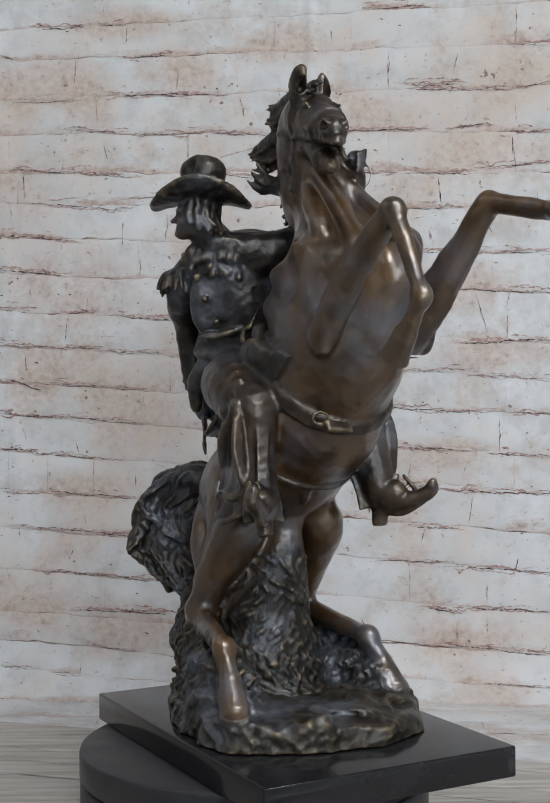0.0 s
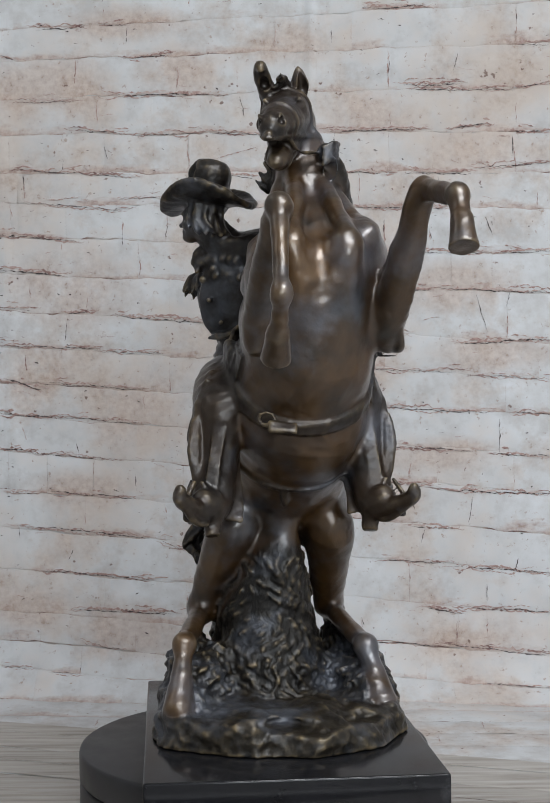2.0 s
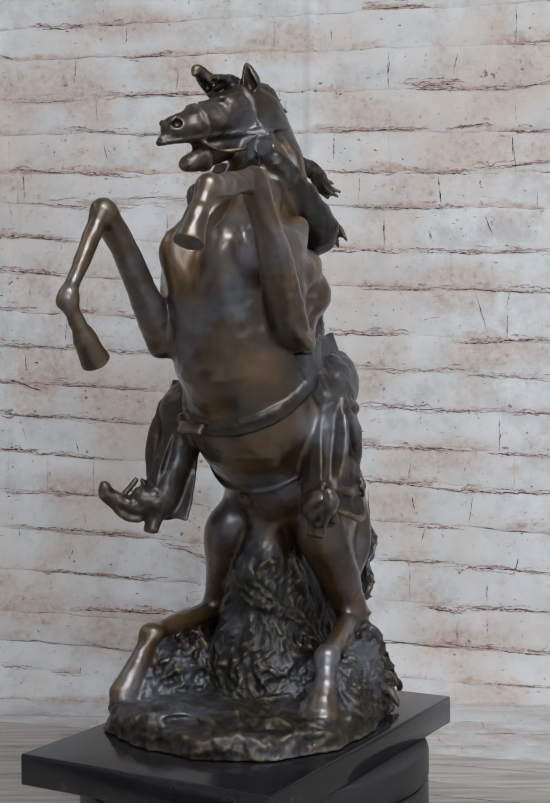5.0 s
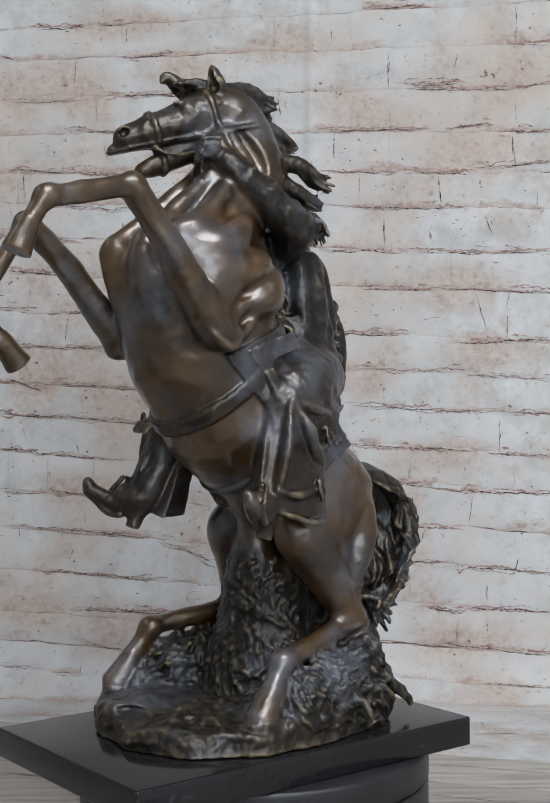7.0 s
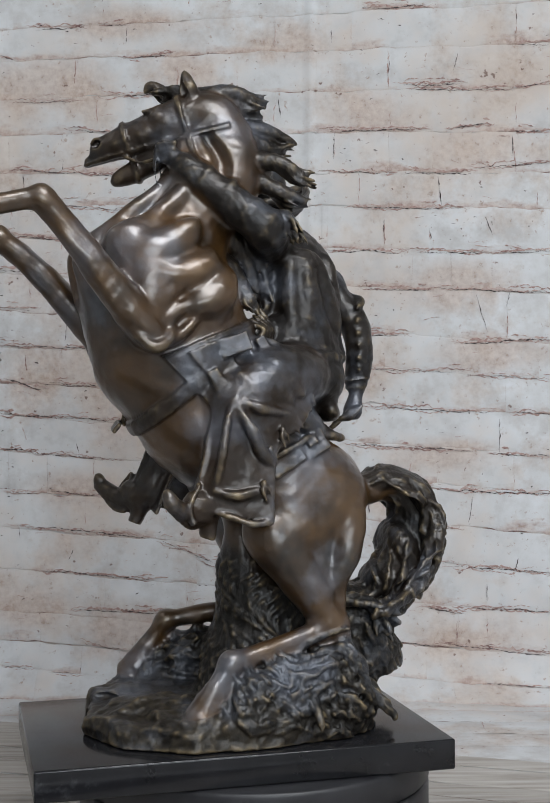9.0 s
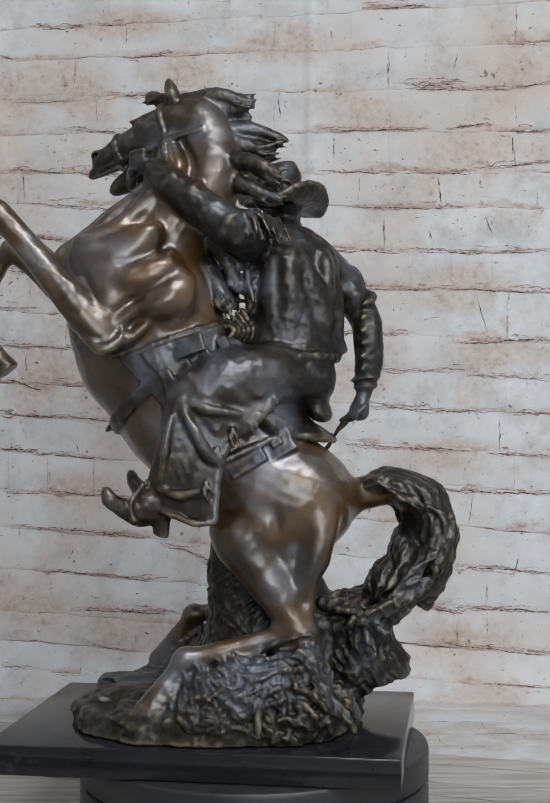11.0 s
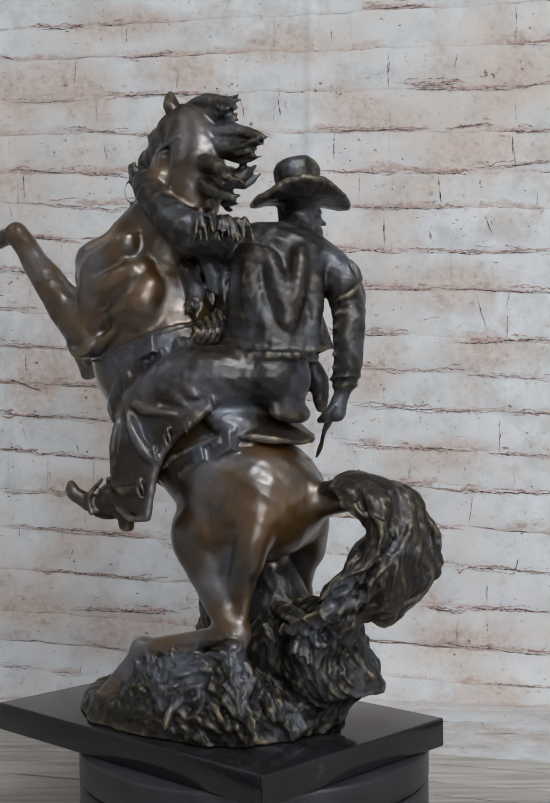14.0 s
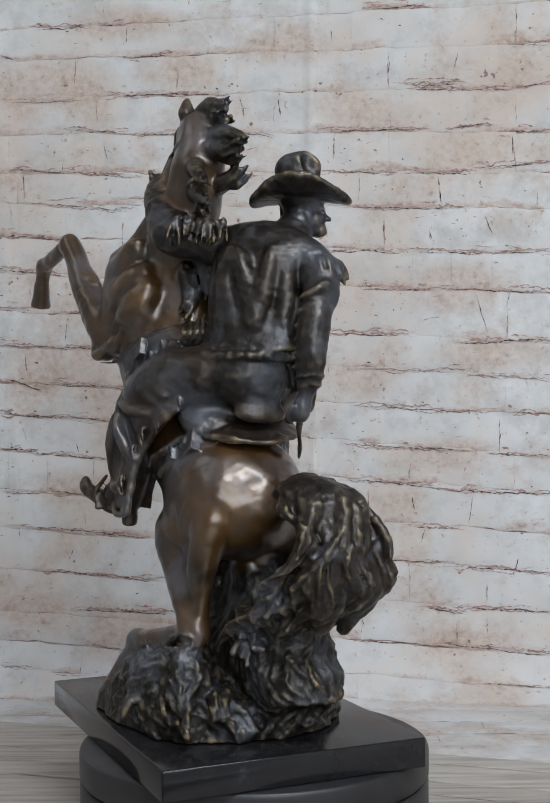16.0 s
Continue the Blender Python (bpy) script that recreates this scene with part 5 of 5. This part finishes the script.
    # belt and holster
    c.tube([Vector((-0.038, 0.018, 0.281)) + Vector((-0.64, 0.77, 0)) * (0.028 * math.cos(g)) + side * (0.033 * math.sin(g)) for g in [i * math.pi / 7 for i in range(15)]], 0.0042, 0.002, 2)
    c.tube([(-0.040, -0.020, 0.282), (-0.048, -0.026, 0.264), (-0.050, -0.026, 0.242)], [0.0060, 0.0075, 0.0045], k=0.002)
    c.tube([(-0.040, -0.022, 0.284), (-0.046, -0.024, 0.292), (-0.056, -0.024, 0.288)], 0.0028, 0.0015)
    # legs in wide leather leggings, boots and stirrups
    c.paint(0.30)
    for hip, knee, shin, ank, toe, heel, out in (
            ((-0.026, 0.046, 0.266), (0.034, 0.081, 0.246), (0.042, 0.083, 0.205), (0.054, 0.087, 0.172), (0.086, 0.112, 0.178), (0.053, 0.086, 0.151), 1),
            ((-0.022, -0.008, 0.262), (0.058, -0.027, 0.240), (0.064, -0.030, 0.203), (0.081, -0.034, 0.172), (0.115, -0.058, 0.180), (0.089, -0.036, 0.152), -1)):
        h, kn, sh, an, to, he = (Vector(p) for p in (hip, knee, shin, ank, toe, heel))
        c.tube([h, h.lerp(kn, 0.5) + Vector((0, 0.006 * out, 0.006)), kn], [0.023, 0.021, 0.0175], k=0.008)
        c.tube([kn, sh, sh.lerp(an, 0.8)], [0.0150, 0.0125, 0.0110], k=0.006)
        # wide legging: outer leaf from thigh to hem, inner flap, folds that run from the knee
        def at(x, y, z):
            return Vector((x, y, z)) if out > 0 else Vector((x + 0.025, 0.054 - y, z - 0.003))
        front = [at(-0.008, 0.064, 0.284), at(0.014, 0.084, 0.270), at(0.036, 0.0975, 0.248), at(0.046, 0.100, 0.212), at(0.054, 0.0975, 0.170)]
        rear = [at(-0.036, 0.054, 0.278), at(-0.030, 0.066, 0.252), at(-0.017, 0.080, 0.232), at(0.005, 0.090, 0.212), at(0.011, 0.102, 0.161)]
        c.sheet(front, rear, 0.0024, 0.003, 0.0018, 2.6)
        c.sheet(front[2:], [at(0.026, 0.078, 0.240), at(0.034, 0.068, 0.205), at(0.050, 0.069, 0.162)], 0.0018, 0.002, 0.0012, 1.4)
        c.tube([front[4], at(0.040, 0.102, 0.165), at(0.024, 0.105, 0.160), rear[4]], 0.0024, 0.0016)
        c.tube(rear, [0.0022, 0.0027, 0.0029, 0.0026, 0.0024], 0.0014)
        c.tube([front[2], at(0.016, 0.098, 0.242), at(-0.006, 0.089, 0.238)], [0.0018, 0.0030, 0.0012], 0.004)
        c.tube([front[2], at(0.024, 0.103, 0.226), at(0.014, 0.099, 0.208), at(0.006, 0.094, 0.204)], [0.0020, 0.0036, 0.0034, 0.0016], 0.004)
        c.tube([at(0.028, 0.104, 0.242), at(0.016, 0.100, 0.228), at(0.008, 0.097, 0.218)], [0.001, 0.0032, 0.002], 0.004, cut=True)
        c.tube([at(0.052, 0.101, 0.184), at(0.036, 0.1035, 0.180), at(0.018, 0.101, 0.183)], [0.001, 0.0022, 0.0014], 0.004)
        c.tube([at(0.042, 0.103, 0.236), at(0.046, 0.105, 0.214), at(0.050, 0.102, 0.190)], [0.0010, 0.0022, 0.0010], 0.004)
        for g in (0.0, 0.011, 0.024):
            c.tube([at(0.006 + g, 0.085 + 0.3 * g, 0.279 - 0.5 * g), at(-0.006 + g, 0.085 + 0.4 * g, 0.266 - 0.6 * g), at(-0.020 + g, 0.080 + 0.4 * g, 0.252 - 0.5 * g)], [0.0008, 0.0020, 0.0010], 0.005)
        # laces down the rear edge
        for x, y, z in ((-0.034, 0.060, 0.273), (-0.027, 0.069, 0.253), (-0.014, 0.082, 0.236), (-0.001, 0.090, 0.227), (0.009, 0.095, 0.213), (0.016, 0.102, 0.189)):
            p, d = at(x, y, z), Vector((0, 0.0022 * out, 0))
            c.blob(p + d * 0.6, (0.0030, 0.0022, 0.0030), k=0.001)
            c.tube([p + d, p + d * 1.5 + Vector((0.001, 0, -0.006)), p + d * 1.2 + Vector((-0.002, 0, -0.0135))], [0.0016, 0.0021, 0.0011], k=0.0008)
            c.tube([p + d, p + d * 1.2 + Vector((-0.003, 0, -0.004)), p + d + Vector((-0.005, 0, -0.010))], [0.0013, 0.0016, 0.0009], k=0.0008)
        # boot
        c.tube([sh.lerp(an, 0.6), an, an.lerp(to, 0.3)], [0.0125, 0.0105, 0.0100], k=0.004)
        c.tube([an.lerp(he, 0.3), an.lerp(to, 0.45) + Vector((0, 0, -0.007)), to + Vector((-0.003, 0, -0.002)), to + Vector((0.001, 0.001 * out, 0.006))], [0.0088, 0.0070, 0.0058, 0.0038], k=0.0025)
        c.limb(an.lerp(he, 0.5), he, 0.0078, 0.0066, 0.002)
        c.slab(he + Vector((0.001, 0, -0.012)), (0.014, 0.014, 0.0085), (-0.35, 0.1 * out, 1), (0, 1, 0), 0.001, 0.001, True)
        c.tube([he + Vector((0.008, 0.004 * out, 0.008)), he.lerp(to, 0.5) + Vector((0.002, 0.001 * out, -0.004)), to + Vector((0.002, 0.002 * out, -0.002))], 0.0032, 0.001)
        # stirrup
        st = an.lerp(to, 0.45)
        c.tube([st + Vector((0, 0.0095 * out, -0.012)), st + Vector((0.002, 0.0105 * out, 0.000)), st + Vector((-0.006, 0.004 * out, 0.013))], [0.0026, 0.0026, 0.0022], k=0.001)
        c.tube([st + Vector((-0.004, -0.009 * out, -0.012)), st + Vector((-0.004, -0.010 * out, 0.000)), st + Vector((-0.006, -0.002 * out, 0.013))], [0.0026, 0.0026, 0.0022], k=0.001)
        c.limb(st + Vector((0, 0.0095 * out, -0.012)), st + Vector((-0.004, -0.009 * out, -0.012)), 0.0034, 0.0034, 0.001)
        # stirrup leather down the front of the legging
        a, b = kn + Vector((0.014, 0.002 * out, -0.010)), an + Vector((0.010, 0.004 * out, 0.004))
        c.slab((a + b) / 2, (0.0022, 0.0055, (a - b).length / 2), a - b, (0.1, 1, 0), 0.0012, 0.002)

    # collar, vest seams and buttons
    c.tube([(-0.052, -0.018, 0.374), (-0.042, 0.000, 0.380), (-0.022, 0.010, 0.378)], [0.003, 0.0042, 0.003], k=0.003)
    for i in range(4):
        c.blob(Vector((-0.022 - 0.003 * i, -0.026 + 0.0015 * i, 0.352 - 0.014 * i)), (0.0026, 0.0026, 0.0026), k=0.001)
    c.tube([(-0.016, 0.026, 0.378), (-0.026, 0.034, 0.350), (-0.038, 0.036, 0.322), (-0.048, 0.032, 0.298)], [0.0022, 0.0030, 0.0030, 0.0024], k=0.004)


def rocks(c):
    rnd = random.Random(21)
    c.paint(0.0, 1.0)
    c.ledge((0.030, 0.017), (0.113, 0.098), 0.019, 0.0042, 60)
    c.ledge((0.078, -0.012), (0.058, 0.074), 0.024, 0.0042, 75)
    c.ledge((0.040, 0.060), (0.064, 0.050), 0.023, 0.0042, 75)
    for x, y, z, r in ((0.104, 0.036, 0.019, 0.014), (0.110, -0.012, 0.018, 0.013), (0.080, 0.040, 0.021, 0.014)):
        c.blob((x, y, z), (r * 1.4, r * 1.1, r * 0.42), (0.15, -0.1, 1), lumpy=0.002, grain=120, k=0.010)
    c.blob((0.118, 0.066, 0.023), (0.014, 0.010, 0.004), k=0.003, cut=True)
    c.blob((0.122, 0.012, 0.021), (0.012, 0.014, 0.003), k=0.003, cut=True)
    c.paint(0.0, 0.45)
    c.blob((-0.030, 0.028, 0.008), (0.058, 0.070, 0.040), lumpy=0.0050, grain=85, k=0.010)
    c.blob((-0.020, 0.070, 0.012), (0.050, 0.034, 0.034), lumpy=0.0050, grain=110, k=0.010)
    c.blob((0.030, 0.080, 0.016), (0.040, 0.022, 0.028), lumpy=0.0045, grain=120, k=0.010)
    c.blob((0.052, -0.052, 0.020), (0.034, 0.022, 0.028), lumpy=0.0045, grain=120, k=0.010)
    c.blob((0.030, -0.038, 0.036), (0.034, 0.018, 0.026), lumpy=0.0045, grain=120, k=0.010)
    c.paint(0.0, 0.35)
    c.blob((-0.080, 0.000, 0.046), (0.032, 0.032, 0.040), (0.2, 0, 1), lumpy=0.0040, grain=110, k=0.010)
    c.blob((-0.098, 0.000, 0.038), (0.024, 0.022, 0.018), (0.3, 0, 1), lumpy=0.0030, grain=130, k=0.006)
    c.tube([(0.000, 0.012, 0.020), (-0.004, 0.010, 0.070), (0.004, 0.014, 0.104), (0.014, 0.020, 0.135)], [0.046, 0.034, 0.024, 0.013], k=0.010)
    c.tube([(-0.044, 0.016, 0.050), (-0.040, 0.012, 0.090), (-0.026, 0.012, 0.126)], [0.030, 0.020, 0.012], k=0.010)
    # turf heaped under and round both hind cannons, combed back in wavy tufts
    for ax, ay, az, bx, by, bz, out in ((-0.040, 0.070, 0.070, 0.034, 0.086, 0.052, 1), (-0.004, -0.044, 0.072, 0.062, -0.058, 0.058, -1)):
        a, b = Vector((ax, ay, az)), Vector((bx, by, bz))
        side = 1.0 if out > 0 else 0.55
        for g in (0.0, 0.25, 0.5, 0.75, 1.0):
            p = a.lerp(b, g)
            c.blob((p.x - 0.013, p.y + 0.004 * out * side, p.z * 0.48), (0.019, 0.014 * side + 0.004, p.z * 0.52), lumpy=0.0035, grain=110, k=0.010)
        def turf_flow(p):
            return Vector((-0.85 + 0.3 * math.sin(p.z * 90 + p.y * 40), 0.25 * out + 0.25 * math.sin(p.x * 80), -0.40 + 0.70 * math.sin(p.x * 75 + p.z * 60)))
        c.settle()
        for _ in range(150 if out > 0 else 80):
            g, h = rnd.uniform(-0.2, 1.05), rnd.uniform(0.15, 1.05)
            p = a.lerp(b, g)
            c.strand((p.x + rnd.gauss(0, 0.004), p.y + (0.006 + 0.016 * (1 - h)) * out, p.z * h), turf_flow, rnd.uniform(0.018, 0.040), rnd.uniform(0.0012, 0.0021))
    # grass combed down the stump in short curls
    def stump_flow(p):
        o = Vector((p.x, p.y - 0.012, 0)).normalized()
        return Vector((-o.y, o.x, 0)) * (1.25 * math.sin(p.z * 75 + 2.0 * math.atan2(o.y, o.x))) + Vector((0, 0, -0.75))
    c.settle()
    for _ in range(330):
        a, t = rnd.uniform(0, 6.28), rnd.uniform(0.0, 1.0)
        r = 0.050 - 0.030 * t
        c.strand((-0.010 + 0.018 * t * t + r * math.cos(a), 0.011 + 0.006 * t + r * math.sin(a), 0.026 + 0.104 * t), stump_flow, rnd.uniform(0.012, 0.026), rnd.uniform(0.0012, 0.0021))
    for _ in range(70):
        x, y = rnd.uniform(-0.075, 0.075), rnd.uniform(-0.07, 0.105)
        if x > 0.02 and -0.045 < y < 0.07:
            continue
        g = 1 - ((x + 0.02) / 0.085) ** 2 - ((y - 0.03) / 0.085) ** 2
        if g < 0.3:
            continue
        z = 0.020 + 0.026 * g if x < 0.03 else 0.026
        o = Vector((x + 0.012, y - 0.028, 0)).normalized()
        w = (o + Vector((rnd.gauss(0, 0.4), rnd.gauss(0, 0.4), -0.55))) * rnd.uniform(0.006, 0.012)
        p = Vector((x, y, z))
        c.tube([p - w - Vector((0, 0, 0.002)), p, p + w - Vector((0, 0, 0.001)), p + w * 1.6 - Vector((0, 0, 0.008))], [0.0010, 0.0020, 0.0020, 0.0010], k=0.0050, steps=3)
    # a wave of weed rolled out behind, under the tail, ending in a blunt lip
    c.blob((-0.082, 0.008, 0.060), (0.030, 0.034, 0.042), (0.35, 0, 1), lumpy=0.003, grain=90, k=0.010)
    c.blob((-0.098, 0.002, 0.044), (0.022, 0.030, 0.020), (-0.5, 0, 1), lumpy=0.002, grain=90, k=0.008)
    c.blob((-0.113, -0.002, 0.038), (0.011, 0.020, 0.008), (-0.3, 0, 1), lumpy=0.0015, grain=120, k=0.005)
    c.blob((-0.106, 0.000, 0.020), (0.022, 0.034, 0.011), (0.3, 0, 1), k=0.006, cut=True)
    def wave_flow(p):
        return Vector((-0.55, 0.6 * math.sin(p.z * 110 + p.y * 45), -0.7 + 0.4 * math.sin(p.y * 120)))
    c.settle()
    for _ in range(170):
        c.strand((-0.082 + rnd.uniform(-0.034, 0.020), 0.012 + rnd.uniform(-0.050, 0.060), rnd.uniform(0.020, 0.105)), wave_flow, rnd.uniform(0.018, 0.042), rnd.uniform(0.0014, 0.0024))
    # low turf round the foot of the hind quarters
    def low_flow(p):
        return Vector((-0.85, 0.3 * (1 if p.y > 0.02 else -1), -0.25 + 0.6 * math.sin(p.x * 70 + p.y * 40)))
    for _ in range(230):
        x, y = rnd.uniform(-0.095, 0.050), rnd.uniform(-0.075, 0.110)
        c.strand((x, y, rnd.uniform(0.014, 0.050)), low_flow, rnd.uniform(0.016, 0.040), rnd.uniform(0.0010, 0.0018), 0.002)
    for tip in ((-0.106, 0.044, 0.074), (-0.092, 0.050, 0.066)):
        lock(c, [(-0.062, 0.034, 0.092), (-0.084, 0.040, 0.088), tip], 0.0042, rnd, 0.003, 5, 0.002, 0.6)


def statue():
    c = Clay((-0.178, -0.100, -0.004), (0.275, 0.138, 0.506), 0.00115)
    horse(c)
    body = c.d.copy()
    tack(c, body)
    rider(c)
    tail_and_mane(c)
    rocks(c)
    # flat underside on the slab
    s, (x, y, z) = c.window((-0.2, -0.2, -0.01), (0.3, 0.2, 0.01))
    c.d[s] = np.maximum(c.d[s], 0.0006 - z)
    verts, quads, brown, rock = c.skin()
    n = len(verts)
    src = np.concatenate([quads[:, (k + j) % 4] for k in range(4) for j in (1, 3)])
    dst = np.concatenate([quads[:, k] for k in range(4) for j in (1, 3)])
    cnt = np.maximum(np.bincount(dst, minlength=n), 1)
    def around(val):
        if val.ndim == 1:
            return np.bincount(dst, weights=val[src], minlength=n) / cnt
        return np.stack([around(val[:, k]) for k in range(3)], 1)
    verts = verts * 0.5 + around(verts) * 0.5
    def normals():
        e = verts[quads]
        fn = np.cross(e[:, 2] - e[:, 0], e[:, 3] - e[:, 1])
        vn = np.stack([sum(np.bincount(quads[:, k], weights=fn[:, a], minlength=n) for k in range(4)) for a in range(3)], 1)
        return vn / (np.linalg.norm(vn, axis=1, keepdims=True) + 1e-12)
    # tool marks: soft swells on the hide, combed furrows on weed and hair, grit on the rock
    brown, rock = around(brown), around(rock)
    x, y, z = verts.T
    hair = np.clip(1 - np.abs(rock - 0.3) / 0.3, 0, 1)
    out = 0.0011 * brown * crag(x, y, z, 42) + 0.0009 * hair * crag(x * 1.4 + 0.006 * np.sin(z * 90), y * 1.4 + 0.006 * np.sin(z * 80 + x * 60), z * 0.5, 210) + 0.0007 * rock * crag(x, y, z, 230)
    out = out + (1 - brown) * np.clip(1 - 2 * rock, 0, 1) * (0.0009 * crag(x, y, z * 0.6, 75) + 0.0006 * crag(x + 0.1, y * 0.7, z, 210))
    out = out + 0.0005 * brown * crag(x * 0.8, y, z + 0.1, 95)
    verts = verts + normals() * around(out)[:, None]
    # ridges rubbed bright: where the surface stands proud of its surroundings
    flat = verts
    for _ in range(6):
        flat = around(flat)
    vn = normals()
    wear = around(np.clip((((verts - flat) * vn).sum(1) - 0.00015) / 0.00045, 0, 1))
    # broad swells, for the muscle highlights painted along with the rubbed metal
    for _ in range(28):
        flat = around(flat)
    rub_highlight = around(around(np.clip((((verts - flat) * vn).sum(1) + 0.0002) / 0.0022, 0, 1)))
    me = bpy.data.meshes.new("statue")
    me.vertices.add(n)
    me.vertices.foreach_set("co", verts.astype(np.float32).ravel())
    me.loops.add(quads.size)
    me.loops.foreach_set("vertex_index", quads.astype(np.int32).ravel())
    me.polygons.add(len(quads))
    me.polygons.foreach_set("loop_start", np.arange(0, quads.size, 4, dtype=np.int32))
    me.polygons.foreach_set("use_smooth", np.ones(len(quads), bool))
    me.update(calc_edges=True)
    for name, val in (("brown", brown), ("rock", rock), ("wear", wear), ("rub_highlight", rub_highlight)):
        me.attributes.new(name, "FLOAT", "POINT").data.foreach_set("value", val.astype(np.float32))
    me.materials.append(BRONZE)
    return tagged(new("statue", me), "patinated bronze statue of a rider on a rearing horse over rocks", "statue")


# ---------------------------------------------------------------- turntable and marble base
SPIN = -11.54     # degrees a second, seen from above
HEAD = -154.1     # the horse's heading at 8 s


def turn_pose(t, z=0.0):
    return pose(0, 0, z, 0, 0, HEAD + SPIN * (t - 8.0))


def turntable():
    th = tagged(new("turntable"), "round black plastic display turntable on the backdrop sheet", "turntable")
    th.location = (0, 0, TABLE)
    h = -0.0225 - TABLE
    part("body", lathe(bmesh.new(), [(0.132, 0.0), (0.136, 0.002), (0.1375, 0.006), (0.1375, h - 0.026), (0.136, h - 0.024)]), BLACK, th)
    part("groove", lathe(bmesh.new(), [(0.134, h - 0.0245), (0.134, h - 0.0225)]), BLACK_SATIN, th)
    disc = part("disc", lathe(bmesh.new(), [(0.1365, h - 0.0225), (0.1378, h - 0.021), (0.1378, h - 0.003), (0.1372, h - 0.001), (0.1355, h), (0.05, h)]), BLACK, th, "black disc with a fine rim line")
    plug = bmesh.new()
    box(plug, (0.104, -0.075, 0.004), (0.150, -0.045, 0.0325), 0.006, 3)
    part("power_plug", plug, BLACK_SATIN, th, "black moulded plug at the foot")
    return th, disc


def marble_base():
    bm = box(bmesh.new(), (-0.123, -0.0855, -0.0222), (0.180, 0.118, 0.0), 0.0016, 3)
    return tagged(part("marble_base", bm, MARBLE), "polished black marble slab under the bronze statue", "base")


TURNTABLE, DISC = turntable()
BASE = marble_base()
STATUE = statue()


def motions():
    rows = [(float(t), turn_pose(t)) for t in range(17)]
    walk(STATUE, rows)
    walk(BASE, rows)
    walk(DISC, [(float(t), turn_pose(t)) for t in range(17)])


motions()
